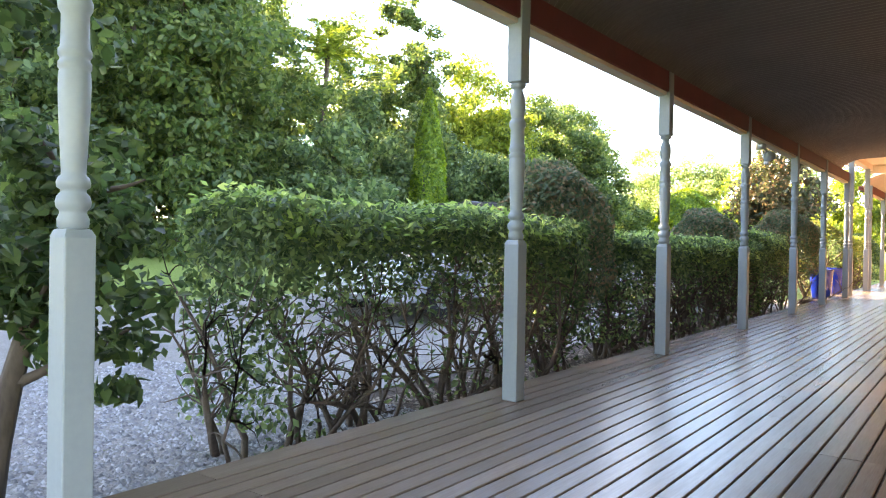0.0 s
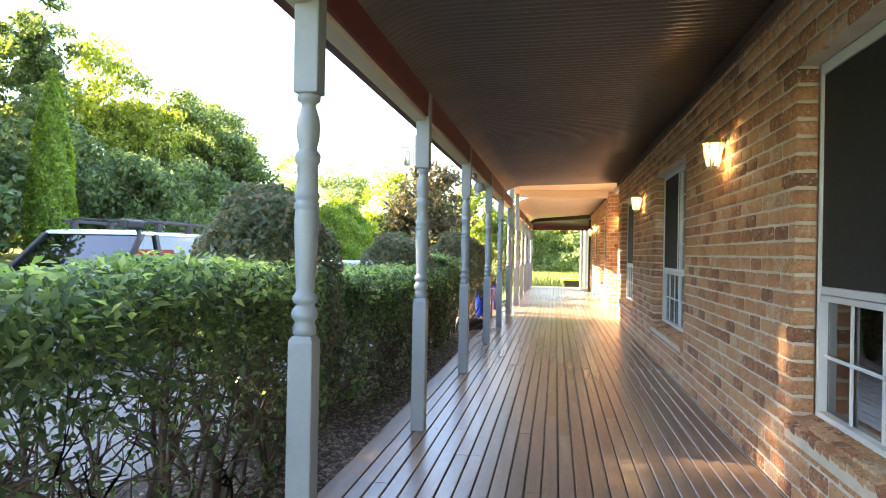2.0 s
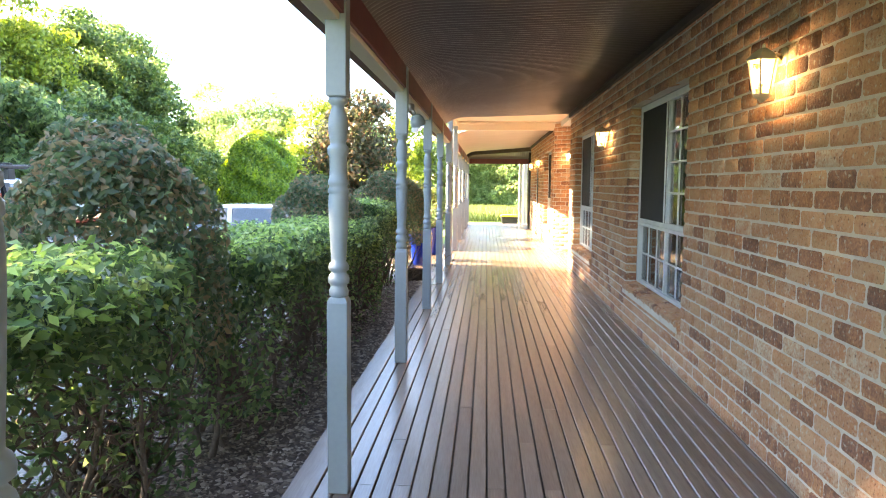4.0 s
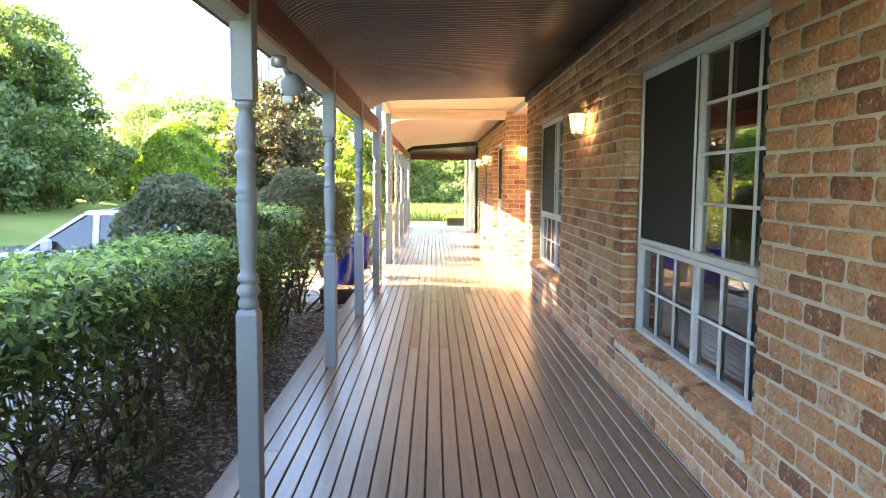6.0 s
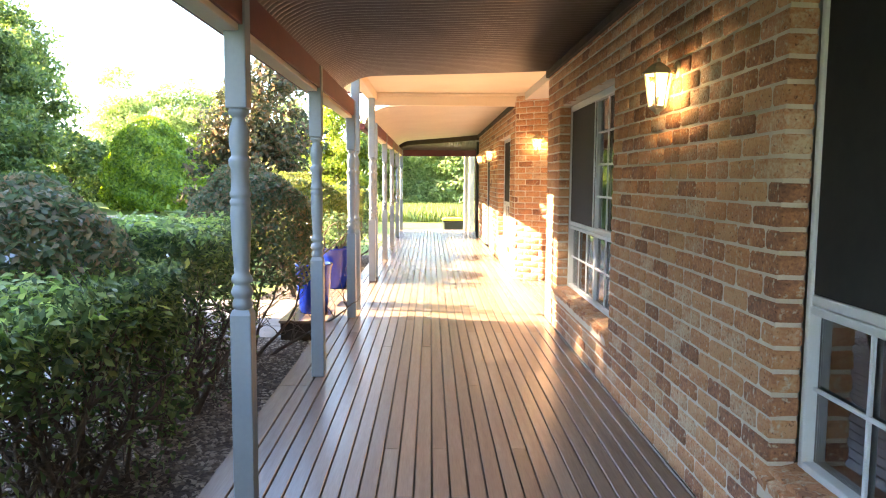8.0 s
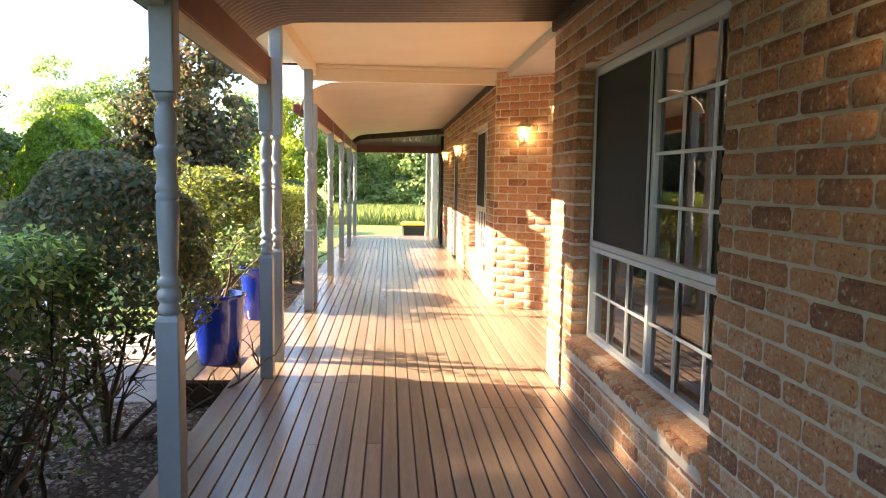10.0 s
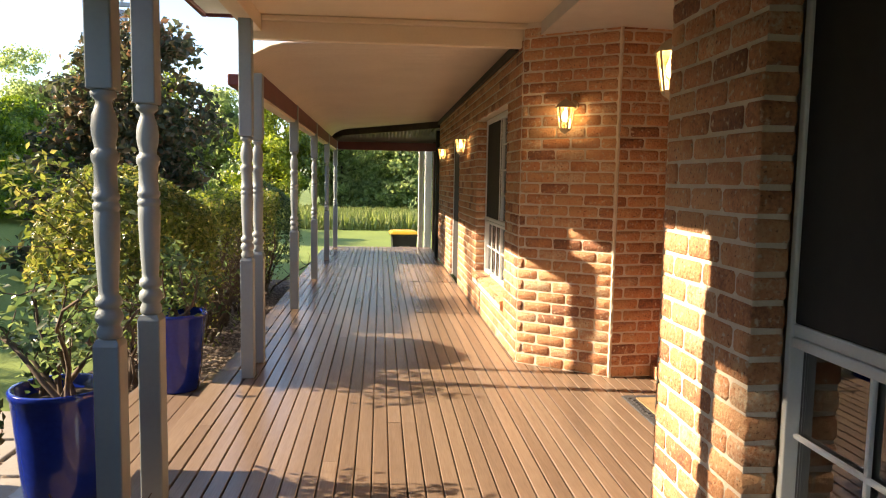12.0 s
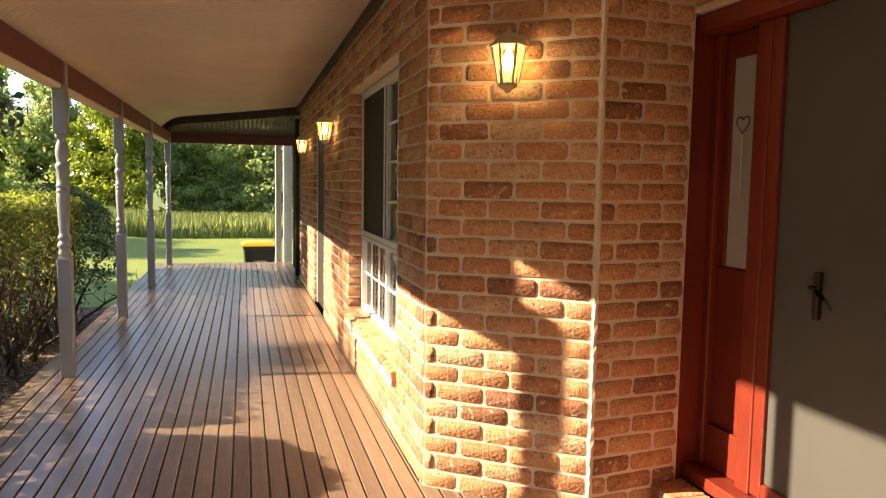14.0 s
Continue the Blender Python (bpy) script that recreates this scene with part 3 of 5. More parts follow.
# ---- turned posts ----
def turned_post(height):
    ob = thing("verandah_post", pose(0, 0, 0), "pale blue-grey painted turned timber verandah post", "post", "verandah posts")
    part("lower_block", boxed(-0.046, 0.046, -0.046, 0.046, 0.0, 0.868, bevel=0.006), POST, ob)
    cap = bmesh.new()
    loft(cap, [[Vector((sx * r, sy * r, z)) for sx, sy in ((-1, -1), (1, -1), (1, 1), (-1, 1))] for r, z in ((0.045, 0.866), (0.036, 0.885), (0.03, 0.888))])
    part("chamfer", cap, POST, ob)
    prof = [(0.030, 0.884), (0.042, 0.893), (0.043, 0.915), (0.036, 0.932), (0.037, 0.940), (0.046, 0.950), (0.048, 0.965), (0.043, 0.982), (0.034, 0.992),
            (0.034, 1.000), (0.044, 1.006), (0.046, 1.020), (0.041, 1.034), (0.033, 1.042), (0.0335, 1.06), (0.038, 1.14), (0.0425, 1.24), (0.044, 1.30), (0.042, 1.335),
            (0.040, 1.340), (0.045, 1.346), (0.045, 1.362), (0.040, 1.368), (0.040, 1.376), (0.045, 1.382), (0.045, 1.398), (0.040, 1.404), (0.038, 1.44), (0.038, 1.50),
            (0.046, 1.515), (0.047, 1.535), (0.041, 1.548), (0.035, 1.552), (0.034, 1.562), (0.042, 1.60), (0.044, 1.635), (0.040, 1.67), (0.030, 1.70), (0.026, 1.715),
            (0.030, 1.724), (0.042, 1.732), (0.043, 1.748), (0.036, 1.757), (0.03, 1.76)]
    part("turned_shaft", lathe(bmesh.new(), prof, 24), POST, ob, smooth=True)
    part("upper_block", boxed(-0.046, 0.046, -0.046, 0.046, 1.756, height, bevel=0.006), POST, ob)
    return ob


POST_X = -2.062
first = turned_post(2.26)
first.matrix_basis = pose(POST_X, 3.65, 0)
for y in (-1.2, 1.225, 5.93, 8.31, 10.75, 12.87, 15.15, 18.30, 20.71, 23.17, 25.66, 28.13):
    copy_thing(first, pose(POST_X, y, 0, 0, 0, random.uniform(-0.6, 0.6)))
tall = turned_post(2.574)
tagged(tall, "taller pale blue-grey turned post holding the entry roof")
tall.matrix_basis = pose(POST_X, 15.62, 0)
copy_thing(tall, pose(POST_X, 17.84, 0))


# ---- plants ----
grow = np.random.RandomState(21)


def leaf_cloud(name, centres, normals, length, width, mat, parent, label="", droop=0.0, spread=0.8):
    """Many small folded leaves, each four points and two faces, facing roughly along the given normals."""
    n = len(centres)
    nrm = normals + grow.normal(0, spread, (n, 3))
    nrm /= np.linalg.norm(nrm, axis=1)[:, None] + 1e-9
    t = grow.normal(0, 1, (n, 3))
    t[:, 2] -= droop
    t -= nrm * np.sum(t * nrm, 1)[:, None]
    t /= np.linalg.norm(t, axis=1)[:, None] + 1e-9
    s = np.cross(nrm, t)
    size = grow.uniform(0.65, 1.3, n)[:, None]
    L, W = t * length * size, s * width * size * 0.5
    lift = nrm * width * size * 0.22
    V = np.stack([centres - L * 0.5, centres + W + lift - L * 0.05, centres + L * 0.5, centres - W + lift - L * 0.05], 1).reshape(-1, 3)
    i = np.arange(n)[:, None] * 4
    F = np.concatenate([i + np.array([[0, 1, 2]]), i + np.array([[0, 2, 3]])])
    return tagged(quick_mesh(name, V, F, mat, parent), label, kind="stuff" if parent else "")


class Wood:
    """Collects tapered five-sided branches into one mesh."""

    def __init__(self):
        self.v, self.f, self.n = [], [], 0

    def limb(self, pts, r0, r1, sides=5):
        pts = np.asarray(pts, dtype=float)
        k = len(pts)
        d = np.gradient(pts, axis=0)
        d /= np.linalg.norm(d, axis=1)[:, None] + 1e-9
        ref = np.where(np.abs(d[:, 2:3]) > 0.9, np.array([[1.0, 0, 0]]), np.array([[0, 0, 1.0]]))
        a = np.cross(d, ref)
        a /= np.linalg.norm(a, axis=1)[:, None] + 1e-9
        b = np.cross(d, a)
        r = np.linspace(r0, r1, k)[:, None]
        ang = np.linspace(0, 2 * np.pi, sides, endpoint=False)
        ring = pts[:, None, :] + (np.cos(ang)[None, :, None] * a[:, None, :] + np.sin(ang)[None, :, None] * b[:, None, :]) * r[:, None, :]
        self.v.append(ring.reshape(-1, 3))
        for j in range(k - 1):
            for s in range(sides):
                p, q = self.n + j * sides + s, self.n + j * sides + (s + 1) % sides
                self.f.append((p, q, q + sides, p + sides))
        self.n += k * sides

    def walk_limb(self, start, way, length, r0, r1, wander=0.25, steps=5):
        pts, p, d = [np.array(start, float)], np.array(start, float), np.array(way, float)
        d /= np.linalg.norm(d)
        for _ in range(steps):
            d = d + grow.normal(0, wander, 3)
            d /= np.linalg.norm(d)
            p = p + d * length / steps
            pts.append(p.copy())
        self.limb(pts, r0, r1)
        return pts, d

    def done(self, name, mat, parent, label=""):
        return tagged(quick_mesh(name, np.concatenate(self.v), self.f, mat, parent, smooth=True), label)


def stems_into(wood, x, y, base, top, reach, count, twigs=7):
    """A clump of bare woody stems that fork into twigs."""
    for _ in range(count):
        lean = grow.normal(0, 0.35, 2)
        h = (top - base) * grow.uniform(0.55, 0.85)
        pts, d = wood.walk_limb((x + grow.normal(0, 0.05), y + grow.normal(0, 0.05), base - 0.03), (lean[0], lean[1], 1.0), h, grow.uniform(0.014, 0.032), 0.007, 0.16, 6)
        for p in pts[2:]:
            for _ in range(twigs // 3 + 1):
                w = np.array([grow.normal(0, 1), grow.normal(0, 1), grow.uniform(0.1, 1.2)])
                wood.walk_limb(p, w, grow.uniform(0.2, reach), 0.007, 0.002, 0.3, 4)


def hedge(label, x0, x1, y0, y1, top, mat, density=1.0, wave=0.03, leaf=0.056, top_end=None, lit_top_mat=None):
    """Clipped hedge: bare stems below, a leafy shell above, thinner towards the ground."""
    top_end = top if top_end is None else top_end
    lit_top_mat = lit_top_mat or LIT_TOP_LEAF
    ob = thing("hedge", pose((x0 + x1) / 2, (y0 + y1) / 2, ground_z((x0 + x1) / 2, (y0 + y1) / 2)), label, "hedge")
    o = np.array(ob.matrix_world.translation)
    base = o[2]
    wood = Wood()
    for y in np.arange(y0 + 0.15, y1, 0.30):
        for _ in range(2):
            xx = grow.uniform(x0 + 0.25, x1 - 0.25)
            stems_into(wood, xx, y + grow.uniform(-0.1, 0.1), base, top, 0.42, 2)
    for k in range(len(wood.v)):
        v = wood.v[k]
        v[:, 0] = np.clip(v[:, 0], x0, x1)
        v[:, 1] = np.clip(v[:, 1], y0 - 0.1, y1 + 0.1)
        wood.v[k] = v - o
    wood.done("branchwork", TWIG, ob, "bare brown woody stems")
    area = (x1 - x0) * (y1 - y0)
    n_top = int(area * 2100 * density)
    tx, ty = grow.uniform(x0, x1, n_top), grow.uniform(y0, y1, n_top)
    edge = np.minimum(np.minimum(tx - x0, x1 - tx), 0.28) / 0.28
    tt = top + (top_end - top) * (ty - y0) / (y1 - y0)
    tz = tt - grow.exponential(0.05, n_top) + wave * np.sin(ty * 3.1 + tx * 2.0) + grow.normal(0, 0.018, n_top) - (1 - edge) ** 2 * 0.16
    C = [np.column_stack([tx, ty, tz])]
    N = [np.tile([[0, 0, 1.0]], (n_top, 1))]
    # paler fresh leaves over the top; their colour also stands in for sky light
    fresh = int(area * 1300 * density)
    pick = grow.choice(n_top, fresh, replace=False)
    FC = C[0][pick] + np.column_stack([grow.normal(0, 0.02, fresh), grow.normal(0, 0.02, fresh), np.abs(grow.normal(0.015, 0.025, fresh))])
    leaf_cloud("new_growth", FC - o, N[0][:fresh], leaf * 1.15, leaf * 0.55, lit_top_mat, ob, "fresh top leaves, coloured paler to carry the sky light", spread=0.55)
    side_h = top - base
    for sx, nx in ((x1, 1.0), (x0, -1.0)):
        m = int((y1 - y0) * side_h * 1700 * density)
        h = grow.uniform(0, 1, m)
        keep = grow.uniform(0, 1, m) < np.clip(0.10 + 1.8 * (h - 0.48), 0.10, 1)
        yy = grow.uniform(y0, y1, m)
        patch = 0.5 + 0.5 * np.sin(yy * 4.3 + 9 * h) * np.sin(yy * 1.7 - 5 * h)
        keep &= grow.uniform(0, 1, m) < 0.45 + 0.55 * patch
        h, yy = h[keep], yy[keep]
        depth = grow.exponential(0.09, len(h))
        C.append(np.column_stack([sx - nx * depth + 0.05 * np.sin(yy * 5 + h * 6), yy, base + 0.10 + h * (side_h - 0.10)]))
        N.append(np.tile([[nx, 0, 0.35]], (len(h), 1)))
    for sy, ny in ((y0, -1.0), (y1, 1.0)):
        m = int((x1 - x0) * side_h * 1100 * density)
        h = grow.uniform(0.05, 1, m) ** 0.8
        C.append(np.column_stack([grow.uniform(x0, x1, m), sy - ny * grow.exponential(0.08, m), base + 0.1 + h * (side_h - 0.1)]))
        N.append(np.tile([[0, ny, 0.35]], (m, 1)))
    m = int(area * side_h * 900 * density)
    hz = grow.uniform(0, 1, m) ** 0.2
    C.append(np.column_stack([grow.uniform(x0, x1, m), grow.uniform(y0, y1, m), base + 0.15 + hz * (side_h - 0.2)]))
    N.append(np.tile([[0, 0, 0.6]], (m, 1)))
    leaf_cloud("foliage", np.concatenate(C) - o, np.concatenate(N), leaf, leaf * 0.5, mat, ob, spread=0.65)
    return ob


def dome_bush(name, label, x, y, rx, ry, top, mat, low=0.25, leaves=9000, leaf=0.06, point=1.0, stems=8):
    """Clipped round bush on bare stems."""
    base = ground_z(x, y)
    ob = thing(name, pose(x, y, base), label, "bush")
    H = top - base
    wood = Wood()
    stems_into(wood, 0, 0, 0.0, H * 0.8, 0.4, stems)
    wood.done("branchwork", TWIG, ob, "brown woody stems")
    n = leaves
    d = grow.normal(0, 1, (n, 3))
    d /= np.linalg.norm(d, axis=1)[:, None]
    d[:, 2] = np.where(d[:, 2] < -0.6, -d[:, 2], d[:, 2])
    d = d[(d[:, 2] > -0.08) | (grow.uniform(0, 1, n) < 0.5)]
    n = len(d)
    lump = 1 + 0.06 * np.sin(d[:, 0] * 7 + 1) * np.sin(d[:, 1] * 6) + 0.05 * np.sin(d[:, 2] * 9 + d[:, 0] * 4)
    r = (1 - np.minimum(grow.exponential(0.09, n), 0.8)) * lump
    mid = (low * H + H) / 2
    half = (H - low * H) / 2
    taper = np.where(d[:, 2] > 0, 1 - (1 - 1 / point) * d[:, 2], 1.0)
    C = np.column_stack([d[:, 0] * rx * r * taper, d[:, 1] * ry * r * taper, mid + d[:, 2] * half * r])
    leaf_cloud("foliage", C, d, leaf, leaf * 0.5, mat, ob, spread=0.7)
    return ob


def tree(label, x, y, height, spread, mat, trunk=0.16, clumps=120, per=80, leaf=0.22, crown_from=0.3, lean=0.0, name="tree"):
    """Tapered trunk, limbs and an uneven crown of leaf clumps with gaps."""
    base = ground_z(x, y)
    ob = thing(name, pose(x, y, base - 0.05), label, "tree")
    wood = Wood()
    pts, d = wood.walk_limb((0, 0, 0), (lean, 0.05, 1), height * 0.74, trunk, trunk * 0.14, 0.06, 8)
    C, N = [], []
    ends = []
    for k in range(14):
        f = grow.uniform(crown_from, 0.98)
        p = pts[min(8, int(f * 8))]
        a = grow.uniform(0, 2 * np.pi)
        w = np.array([math.cos(a), math.sin(a), grow.uniform(0.2, 1.0)])
        lp, _ = wood.walk_limb(p, w, spread * grow.uniform(0.5, 1.0) * (1.25 - 0.6 * f), trunk * 0.35, trunk * 0.06, 0.22, 5)
        ends += lp[2:]
    ends = np.array(ends)
    for k in range(clumps):
        if k % 3:
            c = ends[grow.randint(len(ends))] + grow.normal(0, spread * 0.14, 3)
        else:
            f = grow.uniform(crown_from, 1.0)
            a, rr = grow.uniform(0, 2 * np.pi), math.sqrt(grow.uniform(0, 1))
            env = math.sin(min(1.0, (f - crown_from) / (1 - crown_from) + 0.12) * math.pi * 0.93) ** 0.6
            c = np.array([math.cos(a) * rr * spread * env + lean * height * f, math.sin(a) * rr * spread * env, f * height])
        c[2] = min(c[2], height)
        r = spread * grow.uniform(0.13, 0.27)
        v = grow.normal(0, 1, (per, 3))
        v /= np.linalg.norm(v, axis=1)[:, None]
        C.append(c + v * r * grow.uniform(0.45, 1.05, (per, 1)) * np.array([1.15, 1.15, 0.75]))
        N.append(v + np.array([0, 0, 0.35]))
    wood.done("trunk", BARK, ob, "brown trunk and limbs")
    leaf_cloud("crown", np.concatenate(C), np.concatenate(N), leaf, leaf * 0.55, mat, ob, droop=0.3)
    return ob


def column_tree(label, x, y, height, r, mat, leaves=12000, leaf=0.13, lean=0.0, dome=False):
    """Narrow or domed conifer, leafy from low down to a rounded point."""
    base = ground_z(x, y)
    ob = thing("conifer", pose(x, y, base - 0.05), label, "conifer tree")
    wood = Wood()
    wood.walk_limb((0, 0, 0), (lean, 0, 1), height * 0.7, 0.10, 0.03, 0.03, 6)
    wood.done("trunk", BARK, ob, "brown trunk")
    h = grow.uniform(0.06, 1.0, leaves)
    a = grow.uniform(0, 2 * np.pi, leaves)
    env = np.where(h < 0.2, 0.75 + h * 1.2, np.cos((h - 0.2) / 0.8 * np.pi / 2) ** (0.55 if dome else 0.7))
    rr = r * env * (1 + 0.10 * np.sin(a * 5 + h * 19)) * (1 - np.minimum(grow.exponential(0.1, leaves), 0.8))
    C = np.column_stack([np.cos(a) * rr + lean * h * height, np.sin(a) * rr, h * height])
    N = np.column_stack([np.cos(a), np.sin(a), np.full(leaves, 0.4)])
    leaf_cloud("foliage", C, N, leaf, leaf * 0.45, mat, ob, droop=-0.8, spread=0.6)
    return ob


# beside the deck
hedge("clipped dark green hedge with bare stems below, along the deck", -3.60, -2.74, 2.55, 6.0, 1.08, HEDGE_LEAF, 1.25)
dome_bush("round_bush", "clipped round bush with bronze new growth, taller than the hedge", -3.44, 6.6, 0.60, 0.62, 1.68, SHRUB_LEAF, 0.12, 12000)
hedge("clipped green hedge with dark twiggy sides and leaf-covered top", -3.78, -2.74, 7.1, 12.0, 0.97, HEDGE_LEAF, 1.25, top_end=0.92)
dome_bush("round_bush", "low clipped bush with brown-red leaf tips behind the hedge", -3.50, 11.6, 0.60, 0.62, 1.45, SHRUB_LEAF, 0.2, 9000)
dome_bush("round_bush", "clipped bronze-green bush beside the entry", -3.02, 14.75, 0.66, 0.66, 1.56, SHRUB_LEAF, 0.2, 19000, 0.05)
hedge("short clipped hedge before the entry", -3.75, -2.80, 12.3, 14.1, 1.10, HEDGE_LEAF)
dome_bush("round_bush", "golden-green clipped bush beside the entry step", -3.30, 18.95, 0.76, 0.70, 1.52, GOLD_LEAF, 0.2, 13000)
hedge("sunlit golden-green clipped hedge along the far part of the deck", -3.75, -2.85, 19.7, 25.4, 1.22, GOLD_LEAF, 0.55, leaf=0.055, lit_top_mat=LIME_LEAF)
dome_bush("round_bush", "dark green shrub near the end of the deck", -3.3, 26.3, 0.7, 0.8, 1.35, HEDGE_LEAF, 0.1, 9000)
# loose sprigs over the entry step, added to cast leaf shadows on the deck
sprig_home = [o for o in scene.objects if o.get("label", "").startswith("golden-green clipped bush")][0]
sw, SC = Wood(), []
for k in range(9):
    pts, _ = sw.walk_limb((0.1 * k % 0.4 - 0.2, -0.45, grow.uniform(1.0, 1.7)), (grow.uniform(-0.3, 0.3), -1.0, grow.uniform(0.0, 0.5)), grow.uniform(0.5, 1.15), 0.007, 0.002, 0.2, 6)
    for p in pts[1:]:
        SC += [p + grow.normal(0, 0.05, 3) for _ in range(9)]
sw.done("loose_branch", TWIG, sprig_home)
leaf_cloud("loose_leaves", np.array(SC), np.tile([[0, 0, 1.0]], (len(SC), 1)), 0.085, 0.04, GOLD_LEAF, sprig_home)
# loose shrub at the start of the deck
tree("tall loose dark-leaved shrub beside the deck", -3.02, 1.34, 2.5, 0.58, DARK_LEAF, 0.07, 80, 80, 0.07, 0.42, name="shrub")
tree("tall loose dark-leaved shrub behind the corner post", -3.6, -0.4, 3.1, 0.95, DARK_LEAF, 0.06, 70, 42, 0.08, 0.18, name="shrub")
# garden trees
tree("broad bronze-leaved tree on the lawn", -5.5, 26.7, 5.0, 1.9, MAGNOLIA_LEAF, 0.13, 170, 90, 0.17, 0.12)
column_tree("bright green domed conifer on the lawn", -11.3, 34.4, 3.55, 1.8, CONIFER_LEAF, 22000, 0.15, -0.05, dome=True)
column_tree("tall narrow bright green cypress", -14.2, 18.2, 5.4, 0.60, CONIFER_LEAF, 12000, 0.13)
# tall trees towards the sun; the highest, rear ones are added to block it
for tx, ty, th, ts, tm in ((-17.5, 3.0, 11.5, 3.2, TREE_LEAF), (-18.5, 7.5, 12.0, 3.3, TREE_LEAF), (-16.5, 11.0, 11.5, 2.9, TREE_LEAF), (-20.5, 11.8, 15.0, 3.0, TREE_LEAF),
                           (-22.0, 10.0, 13.0, 3.5, TREE_LEAF), (-20.8, 24.8, 11.2, 2.3, TREE_LEAF), (-19.5, 28.5, 8.6, 3.0, LIME_LEAF),
                           (-18.0, 31.5, 7.4, 2.8, TREE_LEAF), (-16.2, 33.0, 5.8, 2.3, TREE_LEAF), (-21.0, 41.0, 8.6, 3.4, TREE_LEAF), (-23.5, 45.0, 9.2, 3.6, TREE_LEAF),
                           (-17.0, -3.0, 11.5, 3.2, TREE_LEAF), (-22.5, 13.4, 17.5, 3.2, TREE_LEAF), (-23.0, 15.7, 16.5, 2.4, TREE_LEAF), (-24.5, 14.2, 18.0, 3.0, TREE_LEAF), (-25.5, 5.0, 15.0, 3.6, TREE_LEAF), (-26.0, 13.5, 15.5, 3.6, TREE_LEAF)):
    tree("tall dense green tree beyond the lawn", tx, ty, th, ts, tm, 0.2, 230, 135, 0.20, 0.12)
for k, (tx, ty, th) in enumerate(((-14.8, 6.5, 4.0), (-15.2, 10.0, 4.2), (-14.0, 13.5, 3.6), (-16.0, 12.4, 4.2), (-14.2, 21.5, 3.6), (-14.5, 24.0, 3.4), (-14.6, 26.6, 3.8), (-14.0, 29.5, 3.3), (-15.0, 2.5, 4.0), (-15.9, 14.9, 5.2), (-16.2, 17.6, 5.2), (-17.0, 21.0, 5.4), (-17.5, 23.0, 5.0), (-15.5, 36.5, 2.6))):
    tree("dense dark shrub under the tall trees", tx, ty, th, 1.9, TREE_LEAF if k % 2 else HEDGE_LEAF, 0.08, 110, 70, 0.2, 0.05, name="shrub")
# added sun blockers: very tall trees far behind the others, shading the near verandah
for tx, ty, th, full in ((-36.0, 6.5, 26.5, 300), (-37.5, 9.5, 27.0, 300), (-36.0, 12.5, 26.5, 190), (-37.5, 15.4, 27.0, 300), (-36.4, 18.1, 26.5, 340)):
    tree("very tall tree added as a sun blocker, crown out of view", tx, ty, th, 2.6, TREE_LEAF, 0.3, full, 90, 0.36, 0.45)
for tx, ty, th in ((-24.0, 19.0, 9.5), (-27.0, 22.0, 11.0), (-25.5, 25.5, 10.5), (-28.0, 17.0, 12.0), (-24.5, 29.0, 9.0)):
    tree("dense green tree closing the view behind the garden", tx, ty, th, 2.8, TREE_LEAF, 0.2, 210, 110, 0.22, 0.06)
# palm
palm = thing("palm", pose(-18.4, 17.2, ground_z(-18.4, 17.2)), "palm with arching fronds above the trees", "palm tree")
wood = Wood()
pts, _ = wood.walk_limb((0, 0, 0), (0.02, 0.03, 1), 6.4, 0.12, 0.08, 0.02, 6)
wood.done("trunk", BARK, palm, "slim grey trunk")
PC, PN = [], []
for k in range(24):
    a = k * 2.4
    el = grow.uniform(0.2, 1.3)
    p = np.array(pts[-1])
    v = np.array([math.cos(a) * math.cos(el), math.sin(a) * math.cos(el), math.sin(el)])
    for s in range(34):
        p = p + v * 0.075
        v = v + np.array([0, 0, -0.035])
        for sgn in (-1, 1):
            q = np.array([-math.sin(a), math.cos(a), -0.4]) * sgn * 0.18
            PC.append(p + q)
            PN.append(np.array([0, 0, 1.0]))
leaf_cloud("fronds", np.array(PC), np.array(PN), 0.42, 0.07, LIME_LEAF, palm, spread=0.4)
tagged(palm.children[-1], "arching green fronds")
# lime shrubs and far woods past the end of the deck
for tx, ty, th, ts in ((-9.5, 40.5, 3.6, 1.8), (-12.8, 43.5, 2.6, 2.0), (-15.2, 41.0, 2.2, 1.7)):
    tree("lime-green shrub at the edge of the field", tx, ty, th, ts, LIME_LEAF, 0.08, 90, 70, 0.2, 0.05, name="shrub")
# far wood, its sunlit look painted into the bright leaf colours
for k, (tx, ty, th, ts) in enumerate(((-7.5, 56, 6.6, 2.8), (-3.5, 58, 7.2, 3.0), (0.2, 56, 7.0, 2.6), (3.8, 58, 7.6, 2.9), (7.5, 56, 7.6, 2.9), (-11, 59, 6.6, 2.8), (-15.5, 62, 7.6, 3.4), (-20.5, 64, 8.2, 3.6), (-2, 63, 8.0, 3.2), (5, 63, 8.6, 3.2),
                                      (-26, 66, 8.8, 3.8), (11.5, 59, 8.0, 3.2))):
    tree("light green far wood tree, leaves coloured brighter as if sunlit", tx, ty, th, ts, LIME_LEAF if k % 3 == 0 else FAR_LEAF, 0.16, 190, 90, 0.26, 0.03)
n = 34000
gx, gy = grow.uniform(-22, 12, n), grow.uniform(44.5, 52, n)
gp = np.column_stack([gx, gy, np.zeros(n)])
gp[:, 2] = ground_zs(gp) + 0.34
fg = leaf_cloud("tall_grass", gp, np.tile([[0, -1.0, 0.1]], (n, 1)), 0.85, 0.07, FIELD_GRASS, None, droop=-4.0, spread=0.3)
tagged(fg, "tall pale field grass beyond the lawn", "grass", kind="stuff")


